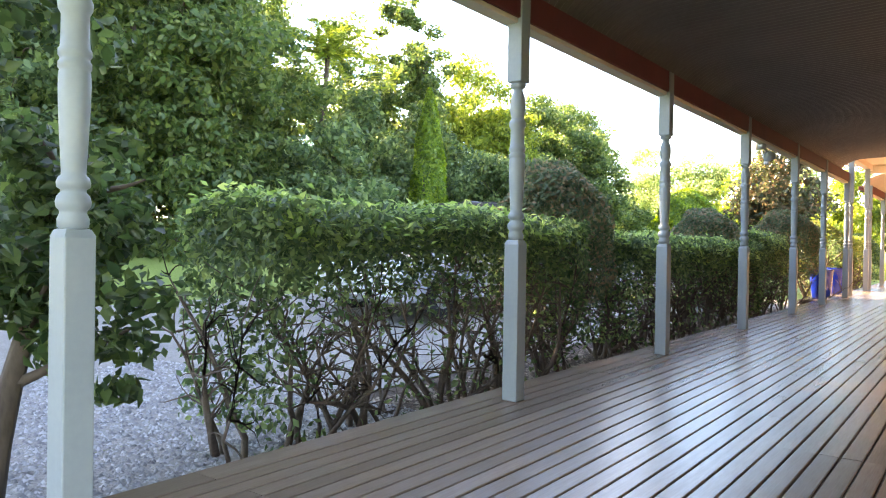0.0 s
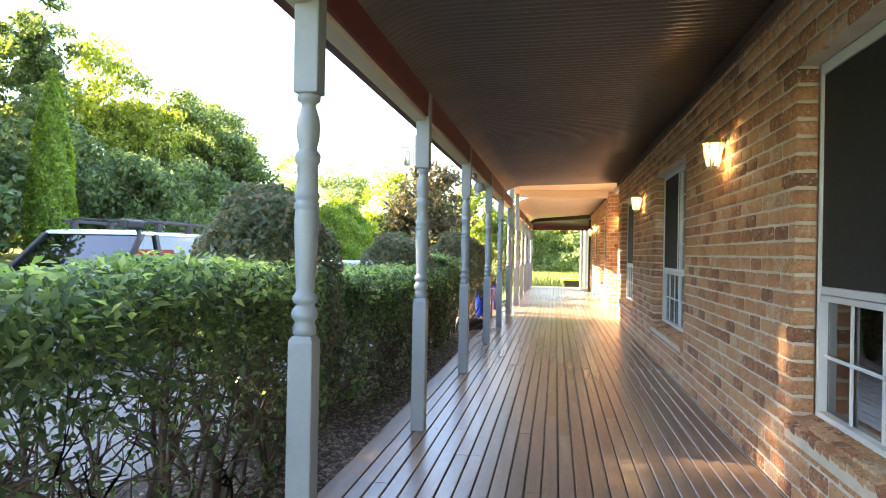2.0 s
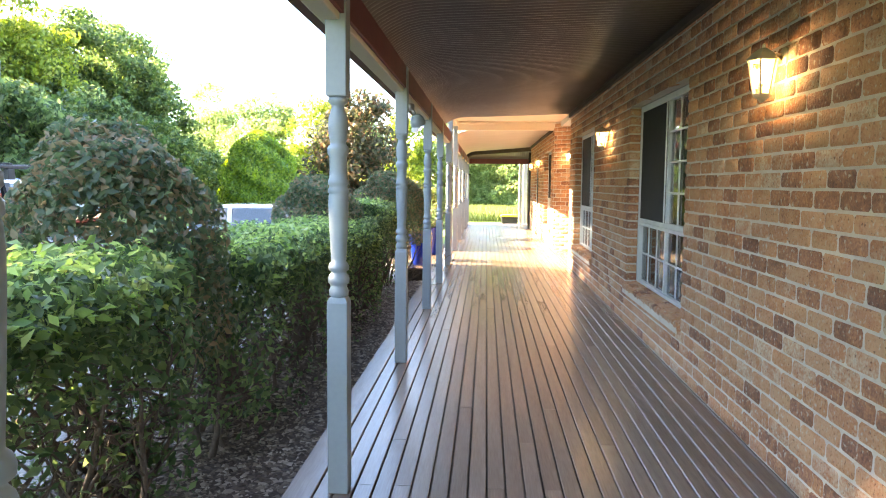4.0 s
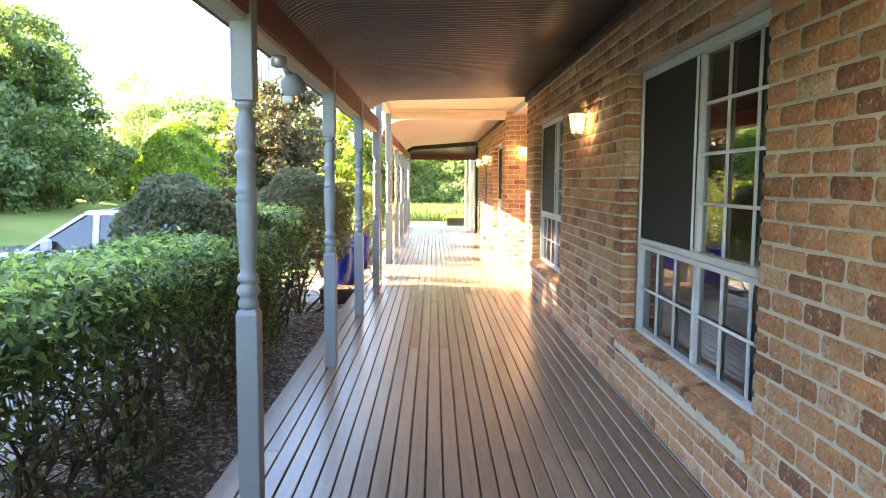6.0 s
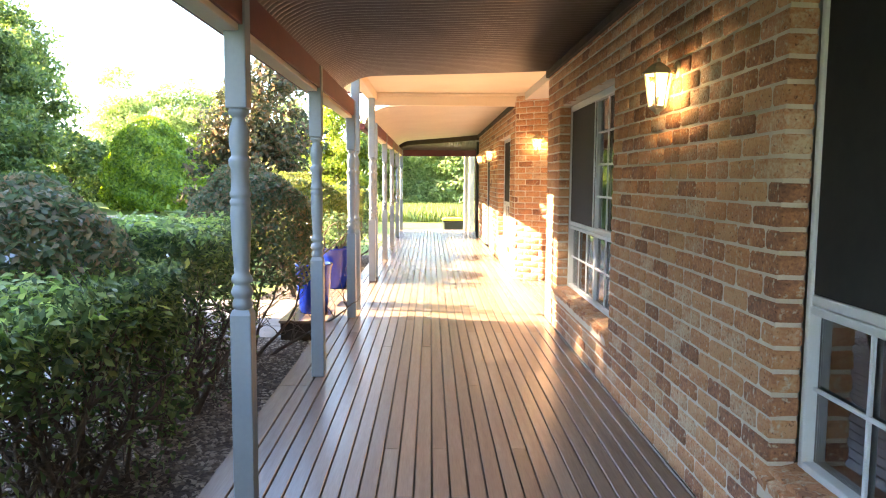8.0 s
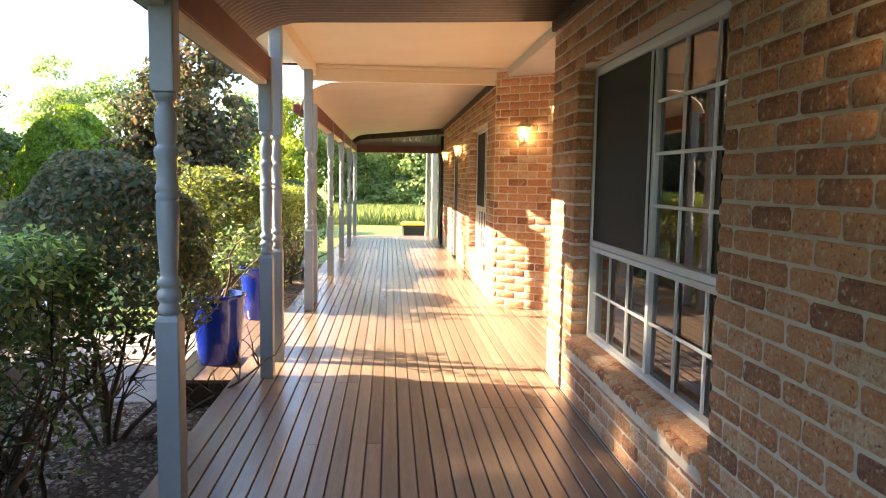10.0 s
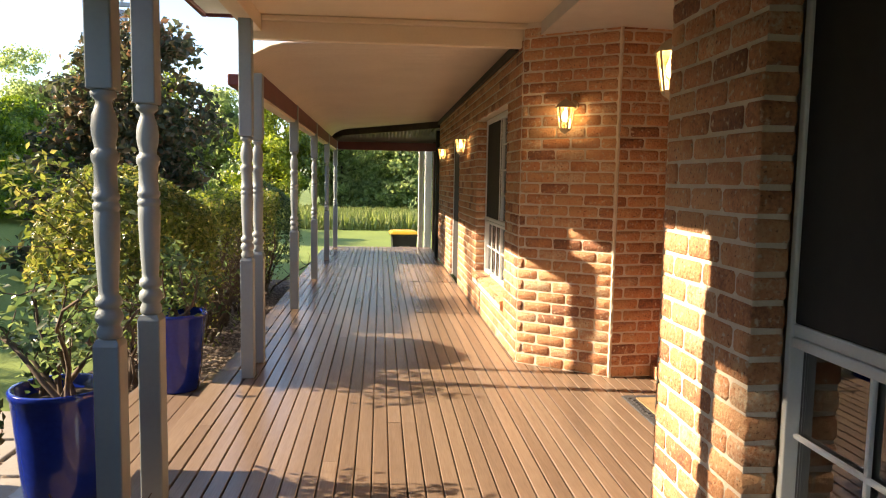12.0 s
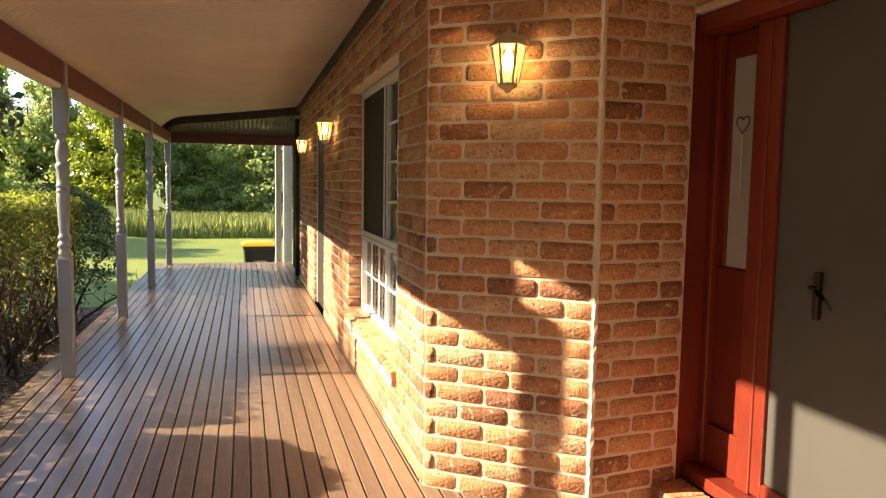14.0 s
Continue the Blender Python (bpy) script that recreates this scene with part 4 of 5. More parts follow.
# ---- mulch chips, gravel stones ----
def scatter(name, n, x0, x1, y0, y1, size, flat, mat, label, category, lift):
    p = np.column_stack([grow.uniform(x0, x1, n), grow.uniform(y0, y1, n), np.zeros(n)])
    p[:, 2] = ground_zs(p) + lift
    base = np.array([(1, 0, 0), (-0.5, 0.8, 0), (-0.5, -0.8, 0), (0.1, 0.05, 1.0)])
    s = size * grow.uniform(0.5, 1.4, (n, 1, 1))
    a = grow.uniform(0, 2 * np.pi, n)
    c, sn = np.cos(a), np.sin(a)
    b = np.repeat(base[None], n, 0) * s * np.array([1, 0.7, flat])
    b = b + grow.normal(0, size * 0.15, b.shape)
    V = np.stack([b[:, :, 0] * c[:, None] - b[:, :, 1] * sn[:, None], b[:, :, 0] * sn[:, None] + b[:, :, 1] * c[:, None], b[:, :, 2]], 2) + p[:, None, :]
    i = np.arange(n)[:, None] * 4
    F = np.concatenate([i + np.array([f]) for f in ((0, 1, 3), (1, 2, 3), (2, 0, 3))])
    tagged(quick_mesh(name, V.reshape(-1, 3), F, mat), label, category, kind="stuff")


scatter("mulch", 42000, -3.7, -2.33, 4.2, 27.5, 0.028, 0.35, CHIP, "loose bark chips and leaf litter on the bed", "mulch", 0.022)
scatter("gravel", 30000, -6.5, -2.4, -2.0, 4.2, 0.02, 0.7, PEBBLE, "loose grey gravel stones on the driveway", "gravel", 0.033)


# ---- blue pots ----
def blue_pot(y, label, tall):
    ob = thing("plant_pot", pose(-2.60, y, -0.105), label, "plant pot", "blue pots by the entry")
    part("pot", lathe(bmesh.new(), [(0.155, 0.0), (0.165, 0.012), (0.185, 0.20), (0.203, 0.42), (0.214, 0.535), (0.223, 0.548), (0.224, 0.572), (0.215, 0.58), (0.198, 0.575), (0.192, 0.50), (0.10, 0.495)], 40), POT, ob, "glossy cobalt blue glazed pot", smooth=True)
    part("soil", lathe(bmesh.new(), [(0.19, 0.50), (0.19, 0.512), (0.05, 0.522)], 24), SOIL, ob)
    w = Wood()
    C = []
    for k in range(8):
        pts, d = w.walk_limb((grow.normal(0, 0.05), grow.normal(0, 0.05), 0.50), (grow.normal(0, 0.45), grow.normal(0, 0.45), 1), grow.uniform(0.35, tall), 0.015, 0.005, 0.22, 6)
        for p in pts[2:]:
            tip, _ = w.walk_limb(p, np.array([0, 0, 0.6]) + grow.normal(0, 0.5, 3), grow.uniform(0.10, 0.24), 0.005, 0.002, 0.25, 3)
            for q in tip[1:]:
                C += [q + grow.normal(0, 0.035, 3) for _ in range(5)]
    C = np.array(C)
    C[:, 2] = np.maximum(C[:, 2], 0.54)
    w.done("branchwork", TWIG, ob)
    leaf_cloud("leaves", C, np.tile([[0, 0, 1.0]], (len(C), 1)), 0.062, 0.032, HEDGE_LEAF, ob)


blue_pot(16.0, "tall cobalt blue glazed pot with a leafy plant", 0.95)
blue_pot(17.92, "cobalt blue glazed pot on the far end of the step", 0.6)


# ---- wheelie bin ----
bin_ob = thing("wheelie_bin", pose(-0.545, 29.74, ground_z(-0.545, 29.74), 0, 0, 3), "black wheelie bin with a yellow lid on the lawn", "wheelie bin")
bb = bmesh.new()
loft(bb, [[Vector((sx * w / 2, sy * d / 2, z)) for sx, sy in ((-1, -1), (1, -1), (1, 1), (-1, 1))] for w, d, z in ((0.46, 0.50, 0.03), (0.58, 0.66, 0.92), (0.63, 0.72, 0.925), (0.63, 0.72, 0.97))])
part("bin_body", bb, BLACK, bin_ob)
lid = bmesh.new()
loft(lid, [[Vector((sx * w / 2, sy * d / 2 - 0.0, z)) for sx, sy in ((-1, -1), (1, -1), (1, 1), (-1, 1))] for w, d, z in ((0.65, 0.75, 0.972), (0.65, 0.75, 1.0), (0.56, 0.64, 1.04), (0.4, 0.5, 1.055))])
part("lid", lid, YELLOW, bin_ob, "yellow lid")
part("lid_lip", boxed(-0.30, 0.30, -0.40, -0.376, 0.975, 0.995, bevel=0.006), YELLOW, bin_ob)
part("label_panel", boxed(-0.12, 0.12, -0.325, -0.318, 0.62, 0.70), STEEL, bin_ob, "faint pale marking")
for sx in (-0.25, 0.25):
    part("wheel", lathe(bmesh.new(), [(0.06, -0.025), (0.10, -0.022), (0.10, 0.022), (0.06, 0.025)], 16, pose(sx, 0.28, 0.10, 0, 90, 0)), TYRE, bin_ob)


# ---- vehicles ----
def vehicle(label, m, length, width, height, paint, rack, bonnet=0.30):
    """Car with its front towards local -y."""
    ob = thing("car", m, label, "car")
    L, W, H = length, width, height
    sill, belt = 0.28, H * 0.58
    prof = [(-L / 2, sill + 0.08, belt * 0.72), (-L / 2 + 0.12, sill, belt * 0.90), (-L / 2 + L * bonnet, sill, belt * 1.0), (L * 0.30, sill, belt * 1.04), (L / 2 - 0.10, sill, belt * 1.0), (L / 2, sill + 0.08, belt * 0.9)]
    bm = bmesh.new()
    rings = []
    for y, z0, z1 in prof:
        e = W / 2 * (0.90 if abs(y) > L / 2 - 0.05 else 1.0)
        rings.append([Vector(p) for p in ((-e * 0.94, y, z0), (e * 0.94, y, z0), (e, y, (z0 + z1) / 2), (e * 0.95, y, z1 - 0.03), (e * 0.88, y, z1), (-e * 0.88, y, z1), (-e * 0.95, y, z1 - 0.03), (-e, y, (z0 + z1) / 2))])
    loft(bm, rings)
    part("body", bm, paint, ob, smooth=False)
    g0, g1, g2, g3 = -L / 2 + L * bonnet, -L / 2 + L * bonnet + 0.75, L * 0.36, L * 0.47
    t, b = W * 0.37, W * 0.44
    gh = bmesh.new()
    loft(gh, [[Vector((-b, g0, belt)), Vector((b, g0, belt)), Vector((b, g3, belt)), Vector((-b, g3, belt))], [Vector((-t, g1, H - 0.06)), Vector((t, g1, H - 0.06)), Vector((t, g2, H - 0.06)), Vector((-t, g2, H - 0.06))]])
    part("cabin_glass", gh, CAR_GLASS, ob, "tinted windows")
    rf = bmesh.new()
    loft(rf, [[Vector((sx * t * k, (g1 + g2) / 2 + sy * (g2 - g1) / 2 * k2, z)) for sx, sy in ((-1, -1), (1, -1), (1, 1), (-1, 1))] for k, k2, z in ((1.02, 1.02, H - 0.062), (1.0, 1.0, H - 0.02), (0.85, 0.92, H))])
    part("roof", rf, paint, ob)
    for sx in (-1, 1):
        for (ya, za), (yb, zb) in (((g0, belt), (g1, H - 0.05)), ((g3, belt), (g2, H - 0.05)), ((0.1, belt), (0.1, H - 0.05))):
            pil = bmesh.new()
            loft(pil, [[Vector((sx * x + dx, y + dy, z)) for dx, dy in ((-0.03, -0.04), (0.03, -0.04), (0.03, 0.04), (-0.03, 0.04))] for x, y, z in ((b, ya, za), (t, yb, zb))])
            part("pillar", pil, BLACK if rack else paint, ob)
        mir = part("side_mirror", boxed(sx * (W / 2 + 0.02) - 0.09, sx * (W / 2 + 0.02) + 0.09, g0 + 0.28, g0 + 0.38, belt + 0.02, belt + 0.17, bevel=0.03), BLACK if rack else paint, ob)
        for wy in (-L * 0.32, L * 0.30):
            wh = part("wheel", lathe(bmesh.new(), [(0.20, -0.11), (0.34, -0.10), (0.36, -0.06), (0.36, 0.06), (0.34, 0.10), (0.20, 0.11)], 24, pose(sx * (W / 2 - 0.10), wy, 0.36, 0, 90, 0)), TYRE, ob, "black tyre")
            part("rim", lathe(bmesh.new(), [(0.05, -0.115), (0.20, -0.112), (0.20, 0.112), (0.05, 0.115)], 16, pose(sx * (W / 2 - 0.10), wy, 0.36, 0, 90, 0)), STEEL, wh)
        part("headlight", boxed(sx * W * 0.34 - 0.16, sx * W * 0.34 + 0.16, -L / 2 - 0.01, -L / 2 + 0.10, belt * 0.70, belt * 0.84, bevel=0.02), WHITE, ob)
    if rack:
        for sx in (-1, 1):
            part("roof_rail", boxed(sx * t * 0.92 - 0.02, sx * t * 0.92 + 0.02, g1 + 0.25, g2 - 0.1, H + 0.10, H + 0.14, bevel=0.008), BLACK, ob, "black roof rail")
        for y in (g1 + 0.45, g1 + 1.3):
            part("cross_bar", boxed(-t * 0.95, t * 0.95, y, y + 0.06, H + 0.141, H + 0.165, bevel=0.006), BLACK, ob, "black roof bar")
            for sx in (-1, 1):
                part("bar_foot", boxed(sx * t * 0.92 - 0.03, sx * t * 0.92 + 0.03, y - 0.03, y + 0.09, H - 0.03, H + 0.10, bevel=0.01), BLACK, ob)
        sn = bmesh.new()
        loft(sn, [[Vector((W / 2 - x, y + 0.05 * math.cos(k * math.pi / 4), z + 0.05 * math.sin(k * math.pi / 4))) for k in range(8)] for x, y, z in ((0.02, g0 - 0.25, belt - 0.1), (0.03, g0 - 0.1, belt + 0.05), (0.12, g0 + 0.45, H - 0.2), (0.13, g0 + 0.5, H - 0.05), (0.13, g0 + 0.42, H + 0.08))])
        part("snorkel", sn, BLACK, ob, "black air intake snorkel beside the windscreen", smooth=True)
        part("snorkel_head", boxed(W / 2 - 0.20, W / 2 - 0.06, g0 + 0.12, g0 + 0.52, H + 0.0, H + 0.12, bevel=0.03), BLACK, ob)
    return ob


vehicle("silver four-wheel-drive wagon with roof racks parked on the driveway", pose(-7.25, 10.15, ground_z(-7.25, 9.2) + 0.035), 4.8, 1.88, 1.66, SILVER, True)
vehicle("small white car parked on the driveway", pose(-6.05, 15.9, ground_z(-6.05, 15.9) + 0.05, 0, 0, -86), 4.1, 1.7, 1.30, PALE_CAR, False)

# ---- pole with lamp beyond the trees ----
pole = thing("utility_pole", pose(-7.2, 31.5, ground_z(-7.2, 31.5)), "pale power pole with a transformer", "utility pole")
part("pole", lathe(bmesh.new(), [(0.14, 0), (0.10, 6.6)], 14), STEEL, pole, smooth=True)
part("transformer", lathe(bmesh.new(), [(0.10, 5.3), (0.16, 5.34), (0.16, 5.9), (0.08, 5.97)], 14, pose(-0.34, 0, 0)), STEEL, pole, smooth=True)
part("cross_arm", boxed(-0.62, 0.3, -0.04, 0.04, 6.05, 6.15), STEEL, pole)
for k in range(3):
    part("insulator", lathe(bmesh.new(), [(0.03, 6.15), (0.05, 6.2), (0.03, 6.28)], 8, pose(-0.55 + k * 0.24, 0, 0)), PLASTER, pole)


# ---- windows ----
def window(name, y0, y1, label):
    """Aluminium window in a brick wall on x = 0; far half of the upper light has a fly screen."""
    w = y1 - y0
    ob = thing(name, pose(0.137, y0, SILL), label, "window", kind="structure")
    H, rail = HEAD - SILL, RAIL - SILL
    half = w / 2
    f = 0.028

    def bar(nm, ya, yb, za, zb, depth=0.05, x=0.0, mat=WHITE, lab=""):
        return part(nm, boxed(x - depth / 2, x + depth / 2, ya, yb, za, zb, bevel=0.005), mat, ob, lab)

    bar("window_frame", 0.0, f, 0.0, H, 0.05, -0.010)
    bar("window_frame", w - f, w, 0.0, H, 0.05, -0.010)
    bar("window_frame", f, w - f, 0.0, f, 0.05, -0.010)
    bar("window_frame", f, w - f, H - 0.055, H, 0.05, -0.010)
    bar("transom", f, w - f, rail - 0.025, rail + 0.005, 0.066)
    bar("transom", f, w - f, rail + 0.008, rail + 0.045, 0.058)
    bar("mullion", half - 0.021, half + 0.021, f, rail - 0.026, 0.034)
    bar("mullion", half - 0.019, half + 0.019, rail + 0.046, H - 0.056, 0.034)
    # lower lights: three by two panes each; near upper light: three by four
    for a, b, z0, z1, rows in ((f, half - 0.021, f, rail - 0.026, 2), (half + 0.021, w - f, f, rail - 0.026, 2),
                               (f, half - 0.019, rail + 0.046, H - 0.056, 4), (half + 0.019, w - f, rail + 0.046, H - 0.056, 4)):
        screened = rows == 4 and a > half
        if not screened:
            for k in (1, 2):
                c = a + (b - a) * k / 3
                bar("glazing_bar", c - 0.009, c + 0.009, z0, z1, 0.014, -0.002)
            for k in range(1, rows):
                c = z0 + (z1 - z0) * k / rows
                bar("glazing_bar", a, b, c - 0.009, c + 0.009, 0.012, -0.0035)
        pane = bmesh.new()
        box(pane, 0.009, 0.013, a, b, z0, z1)
        p = part("pane", pane, GLASS, ob)
        p.visible_shadow = False
        if screened:
            bar("fly_screen", a, b - 0.0, z0, z1, 0.006, -0.02, MESH, "dark fly screen")
            bar("screen_frame", a, a + 0.016, z0, z1, 0.016, -0.024, WHITE)
    # inside: sheer curtain in folds and a low slatted blind
    cur = bmesh.new()
    pts = [(0.14 + 0.018 * math.sin(k * 1.3), half * k / 60) for k in range(61)]
    loft(cur, [[Vector((x, y, z)) for x, z in ((px, 0.05), (px + 0.003, 0.05), (px + 0.003, H), (px, H))] for px, y in pts])
    part("curtain", cur, CURTAIN, ob, "pale sheer curtain drawn behind the glass")
    for k in range(11):
        part("blind_slat", boxed(0.09, 0.115, 0.06, w - 0.06, 0.07 + k * 0.03, 0.074 + k * 0.03), BLIND, ob)
    # sloping sill of bricks on edge
    n = max(1, round((w + 0.06) / 0.086))
    step_y = (w + 0.06) / n
    for k in range(n):
        me = sill_mesh()
        s = new("sill_brick", me)
        s.parent = ob
        s.matrix_local = pose(-0.046, -0.03 + k * step_y + 0.005, 0.0, 0, 0, 0) @ pose(0, 0, 0, 0, -13, 0) @ Matrix.Diagonal((1, (step_y - 0.010) / 0.076, 1, 1))
    part("sill_mortar", boxed(-0.168, -0.138, -0.02, w + 0.02, -0.115, -0.046), MORTAR, ob)
    return ob


sill_cache = []


def sill_mesh():
    if len(sill_cache) < 5:
        bm = boxed(-0.135, 0.035, 0.0, 0.076, -0.095, 0.0, bevel=0.008)
        for v in bm.verts:
            v.co += Vector([random.uniform(-0.003, 0.003) for _ in range(3)])
        me = bpy.data.meshes.new("sill_brick")
        bm.normal_update()
        bm.to_mesh(me)
        bm.free()
        me.materials.append(BRICK)
        sill_cache.append(me)
    return random.choice(sill_cache)


for k, (a, b) in enumerate(windows_a + windows_b):
    window("window_%d" % (k + 1), a, b, "white aluminium window with glazing bars and a fly screen over one light")


# ---- far glazed door ----
d2 = thing("door_2", pose(0.06, door_b[0], 0.0), "dark screened side door in the brick wall", "door", kind="structure")
part("door_frame", boxed(-0.03, 0.03, 0.0, 0.05, 0.0, 2.07, bevel=0.004), WHITE, d2)
part("door_frame", boxed(-0.03, 0.03, 1.03, 1.08, 0.0, 2.07, bevel=0.004), WHITE, d2)
part("door_leaf", boxed(-0.02, 0.02, 0.05, 1.03, 0.02, 2.06, bevel=0.004), MESH, d2)

# ---- entry door ----
DX = 1.25
door = thing("door_1", pose(DX, 0.02, 0), "red painted timber entry door with side light and grey security screen", "door", kind="structure")
part("threshold", boxed(-0.10, 0.12, 15.66, 17.84, 0.10, 0.16, bevel=0.006), DOOR_RED, door)
part("jamb", boxed(-0.145, 0.08, 17.835, 17.90, 0.0, 2.20, bevel=0.008), DOOR_RED, door)
part("jamb", boxed(-0.02, 0.06, 17.795, 17.834, 0.16, 2.18, bevel=0.008), DOOR_RED, door)
part("head_rail", boxed(-0.12, 0.08, 15.66, 17.834, 2.12, 2.198, bevel=0.008), DOOR_RED, door)
part("side_light", boxed(0.02, 0.05, 17.541, 17.794, 0.16, 1.09, bevel=0.004), DOOR_RED, door)
part("stile", boxed(0.015, 0.055, 17.752, 17.794, 1.092, 2.118, bevel=0.006), DOOR_RED, door)
part("stile", boxed(0.015, 0.055, 17.541, 17.572, 1.092, 2.118, bevel=0.006), DOOR_RED, door)
part("top_rail", boxed(0.015, 0.055, 17.573, 17.751, 2.01, 2.118, bevel=0.006), DOOR_RED, door)
part("side_glass", boxed(0.03, 0.036, 17.573, 17.751, 1.094, 2.008), FROSTED, door, "frosted pale glass pane")
part("base_panel", boxed(0.0, 0.019, 17.541, 17.794, 0.162, 0.36, bevel=0.006), DOOR_RED, door)
part("post", boxed(-0.035, 0.06, 17.45, 17.54, 0.16, 2.118, bevel=0.008), DOOR_RED, door)
part("screen_frame", boxed(-0.03, 0.01, 17.385, 17.449, 0.17, 2.115, bevel=0.005), DOOR_RED, door)
part("screen_frame", boxed(-0.03, 0.01, 16.50, 17.384, 0.17, 0.235, bevel=0.005), DOOR_RED, door)
part("screen_frame", boxed(-0.03, 0.01, 16.44, 16.499, 0.17, 2.115, bevel=0.005), DOOR_RED, door)
part("screen_mesh", boxed(-0.012, -0.006, 16.50, 17.384, 0.236, 2.115), GREY_SCREEN, door, "grey mesh of the security screen")
part("post", boxed(-0.035, 0.06, 16.36, 16.438, 0.16, 2.118, bevel=0.008), DOOR_RED, door)
part("side_panel", boxed(0.02, 0.05, 15.66, 16.359, 0.16, 2.118), DOOR_RED, door)
handle = boxed(-0.034, -0.013, 17.135, 17.165, 0.96, 1.14, bevel=0.006)
loft(handle, [[Vector((x, y + 0.008 * math.cos(k * math.pi / 3), z + 0.008 * math.sin(k * math.pi / 3))) for k in range(6)] for x, y, z in ((-0.03, 17.15, 1.08), (-0.06, 17.15, 1.085), (-0.07, 17.12, 1.08), (-0.07, 17.06, 1.05), (-0.065, 17.04, 1.02))])
part("door_handle", handle, BLACK, door, "black lever handle on a long plate")
# small hanging ornament behind the side light
orn = thing("hanging_ornament", pose(DX + 0.012, 17.68, 1.72), "small wire heart with a pale cord hanging on the side light", "ornament")
heart = bmesh.new()
pts = []
for i in range(28):
    a = 2 * math.pi * i / 28
    pts.append(Vector((0, 0.0026 * 16 * math.sin(a) ** 3, 0.0026 * (13 * math.cos(a) - 5 * math.cos(2 * a) - 2 * math.cos(3 * a)))))
for p, q in zip(pts, pts[1:] + pts[:1]):
    d = (q - p).normalized().cross(Vector((1, 0, 0))) * 0.003
    e = Vector((0.003, 0, 0))
    loft(heart, [[c + d, c + e, c - d, c - e] for c in (p, q)])
part("wire_heart", heart, JOIST, orn)
part("cord", boxed(-0.002, 0.002, -0.003, 0.003, -0.34, -0.045), PLASTER, orn)

bstep = thing("door_step", pose(0, 0, 0), "brick step laid on edge below the entry door", "step", kind="structure")
srng = random.Random(8)
for i in range(22):
    me = boxed(0.965, 1.145, 15.75 + i * 0.095, 15.75 + i * 0.095 + 0.086, 0.0, 0.098, bevel=0.007)
    part("brick", me, BRICK, bstep)
part("mortar_bed", boxed(0.975, 1.14, 15.75, 17.83, 0.0, 0.088), MORTAR, bstep)

mat_thing = thing("doormat", pose(0.762, 16.62, 0.0), "coir doormat with a black rubber border", "doormat")
part("mat_border", boxed(-0.198, 0.198, -0.65, 0.65, 0.0, 0.012, bevel=0.004), MAT_BORDER, mat_thing, "patterned black rubber border")
part("coir_pad", boxed(-0.125, 0.125, -0.575, 0.575, 0.0125, 0.02, bevel=0.004), COIR, mat_thing, "tan coir pad")
drng = random.Random(4)
for sx in (-0.162, 0.162):
    for i in range(26):
        part("lattice_stud", lathe(bmesh.new(), [(0.015, 0.0), (0.012, 0.006)], 6, pose(sx + drng.uniform(-0.008, 0.008), -0.58 + i * 0.0464, 0.0115)), MAT_BORDER, mat_thing)


# ---- wall lanterns ----
def lantern():
    ob = thing("wall_lantern", pose(0, 0, 0), "lit cream coach lantern on the brick wall", "wall lamp", "wall lanterns")
    # local: wall at x = 0, lantern body at x = -0.12
    part("wall_plate", lathe(bmesh.new(), [(0.05, 0), (0.05, 0.012), (0.035, 0.024)], 20, pose(0, 0, 0.06, 0, -90, 0)), LANTERN, ob, smooth=False)
    arm = bmesh.new()
    loft(arm, [[Vector((x, 0.011 * math.cos(k * math.pi / 3), z + 0.011 * math.sin(k * math.pi / 3))) for k in range(6)] for x, z in ((-0.02, 0.06), (-0.05, 0.065), (-0.085, 0.055), (-0.12, 0.05))])
    part("arm", arm, LANTERN, ob, smooth=True)
    body = pose(-0.125, 0, 0)
    part("cap", lathe(bmesh.new(), [(0.098, 0.028), (0.10, 0.036), (0.082, 0.05), (0.062, 0.074), (0.034, 0.094), (0.012, 0.104), (0.012, 0.116), (0.006, 0.128)], 6, body), LANTERN, ob)
    part("base", lathe(bmesh.new(), [(0.012, -0.205), (0.022, -0.19), (0.046, -0.176), (0.052, -0.165), (0.052, -0.155)], 6, body), LANTERN, ob)
    for k in range(6):
        a = math.pi / 3 * k
        c, s = math.cos(a), math.sin(a)
        rib = bmesh.new()
        loft(rib, [[body @ Vector((r * c + dx, r * s + dy, z)) for dx, dy in ((-0.005, -0.005), (0.005, -0.005), (0.005, 0.005), (-0.005, 0.005))] for r, z in ((0.05, -0.16), (0.083, 0.03))])
        part("rib", rib, LANTERN, ob)
    g = bmesh.new()
    loft(g, [[body @ Vector((r * math.cos(math.pi / 3 * k), r * math.sin(math.pi / 3 * k), z)) for k in range(6)] for r, z in ((0.046, -0.156), (0.079, 0.027))], closed_ends=False)
    gl = part("glass_shade", g, LAMP_GLASS, ob)
    gl.visible_shadow = False
    bu = part("bulb", lathe(bmesh.new(), [(0.012, 0.025), (0.016, 0.0), (0.03, -0.03), (0.034, -0.055), (0.028, -0.08), (0.01, -0.095)], 14, body), BULB, ob, "glowing warm bulb", smooth=True)
    bu.visible_shadow = False
    return ob


def lamp_light(p):
    li = new("lantern_light", bpy.data.lights.new("lantern_light", "POINT"))
    li.data.energy, li.data.color, li.data.shadow_soft_size = 0.09, (1.0, 0.62, 0.26), 0.04
    li.location = p


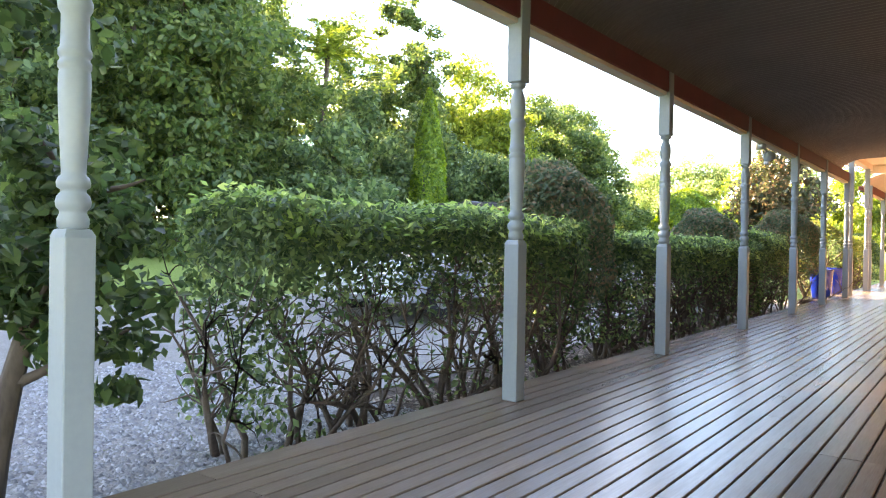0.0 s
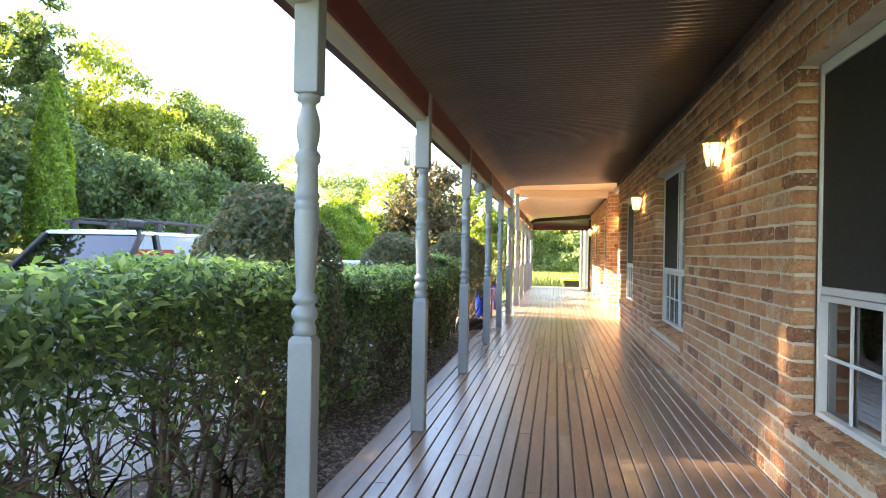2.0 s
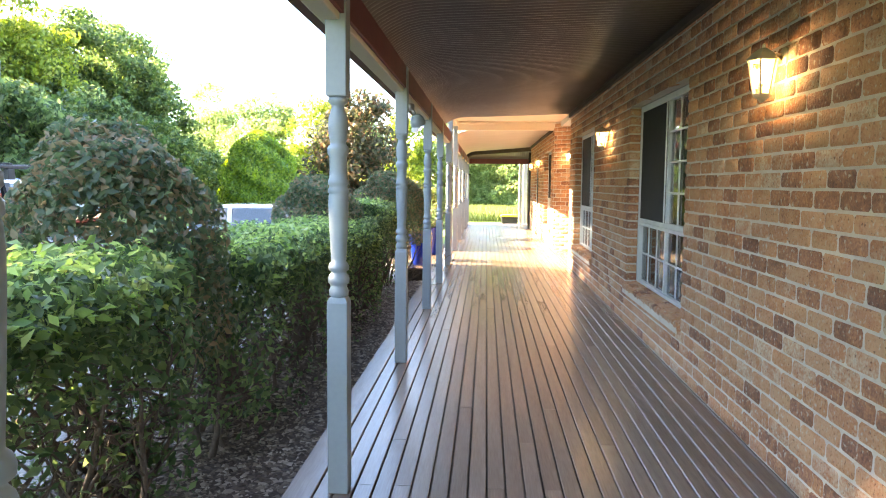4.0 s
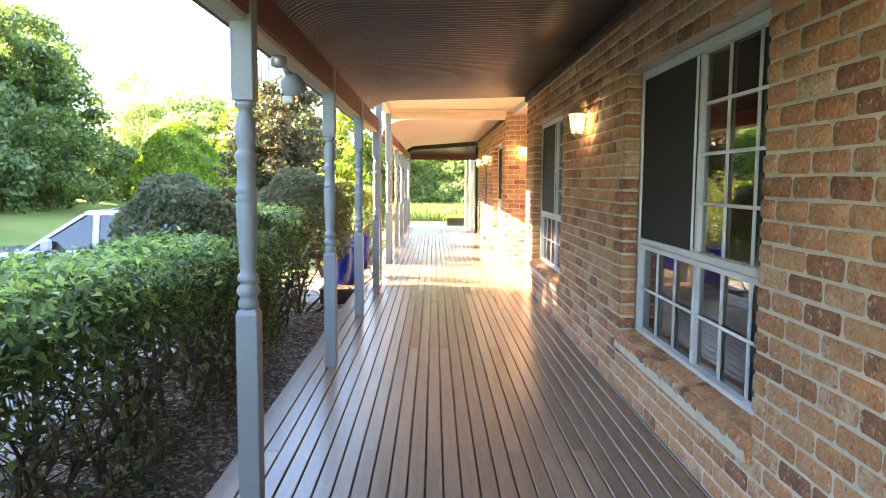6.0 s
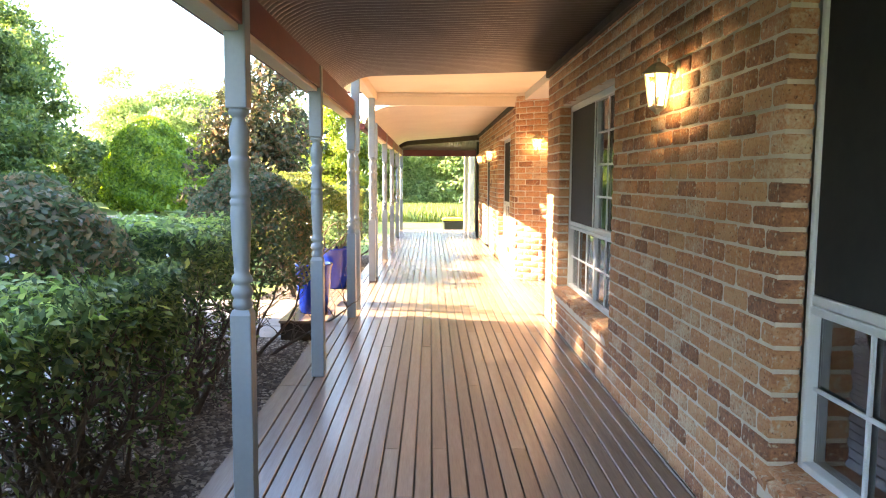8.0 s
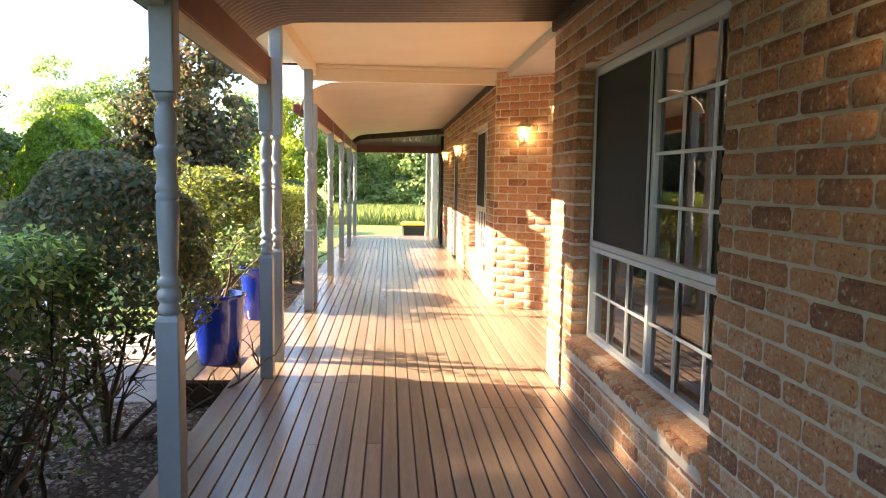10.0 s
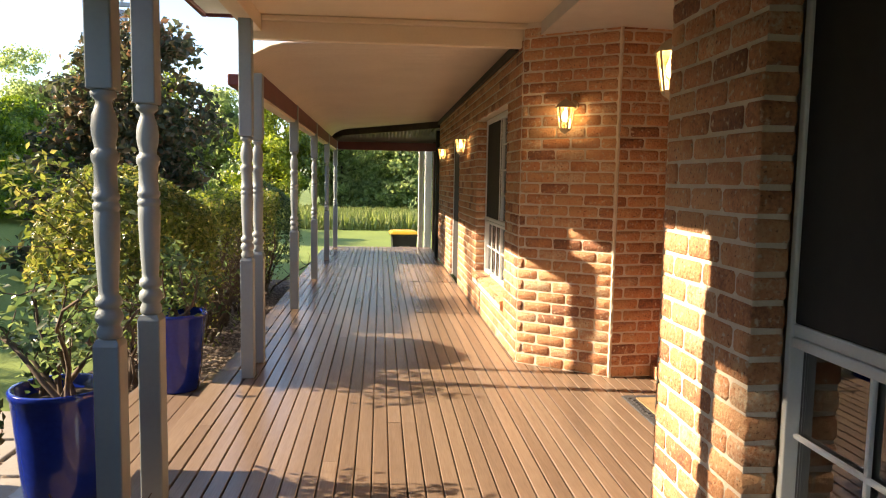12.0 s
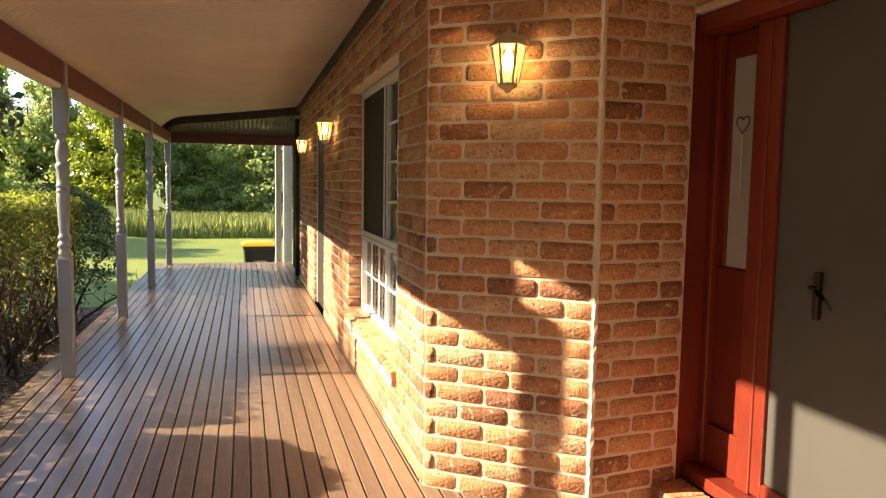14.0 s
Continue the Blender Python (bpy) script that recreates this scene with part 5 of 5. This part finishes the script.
lan = lantern()
spots = [(0.0, 6.40, 0.0, 1.96), (0.0, 11.24, 0.0, 1.96), (0.0, 21.68, 0.0, 1.96), (0.0, 24.4, 0.0, 1.95), (0.355, 17.98, 36.8, 2.0), (0.17, 15.397, -36.8, 1.98)]
for k, (lx, ly, turn, lz) in enumerate(spots):
    m = pose(lx, ly, lz, 0, 0, turn) @ Matrix.Diagonal((0.83, 0.83, 0.83, 1))
    if k == 0:
        lan.matrix_basis = m
    else:
        copy_thing(lan, pose(lx, ly, lz, 0, 0, turn))
    lamp_light(m @ Vector((-0.125, 0, -0.05)))

# ---- sensor spot light under the beam ----
spot = thing("spot_light", pose(-2.09, 9.12, 2.075), "grey sensor spot light fixed under the verandah beam", "spot light")
part("mount", lathe(bmesh.new(), [(0.035, 0.0), (0.042, -0.01), (0.042, -0.05), (0.025, -0.06)], 16), STEEL, spot, smooth=True)
part("neck", lathe(bmesh.new(), [(0.012, -0.05), (0.016, -0.08), (0.012, -0.11)], 10, pose(0, 0, 0, 12, -25, 0)), STEEL, spot, smooth=True)
part("lamp_hood", lathe(bmesh.new(), [(0.02, 0.03), (0.045, 0.02), (0.062, -0.015), (0.066, -0.06), (0.060, -0.075), (0.03, -0.08)], 20, pose(0.055, 0.02, -0.12, 20, -20, 0)), POST, spot, "domed grey lamp hood", smooth=True)
part("sensor", boxed(0.02, 0.075, -0.03, 0.03, -0.245, -0.205, bevel=0.01), WHITE, spot)

# ---- bricks of the walls ----
brickwork(wall_a, A_END - A_START, WALL_ROWS, holes_a, lambda u, z: A_END - 12.7 < u < A_END - 10.1 and z < 2.0)
brickwork(wall_b, B_END - B_START, WALL_ROWS, holes_b, lambda u, z: u > B_END - B_START - 2.6 and z < 2.2)
brickwork(splay, splay_len, WALL_ROWS + 1, [], lambda u, z: True, shift=0.06)
brickwork(back, back_len, WALL_ROWS + 1, [], lambda u, z: True, shift=0.03)
brickwork(splay_s, splay_len, WALL_ROWS + 1, [], lambda u, z: True)
brickwork(back_s, back_len, WALL_ROWS + 1, [], lambda u, z: True)
brickwork(head, 2.15, 5, [], lambda u, z: True, shift=0.09)
brickwork(south, 3.09, WALL_ROWS, [])
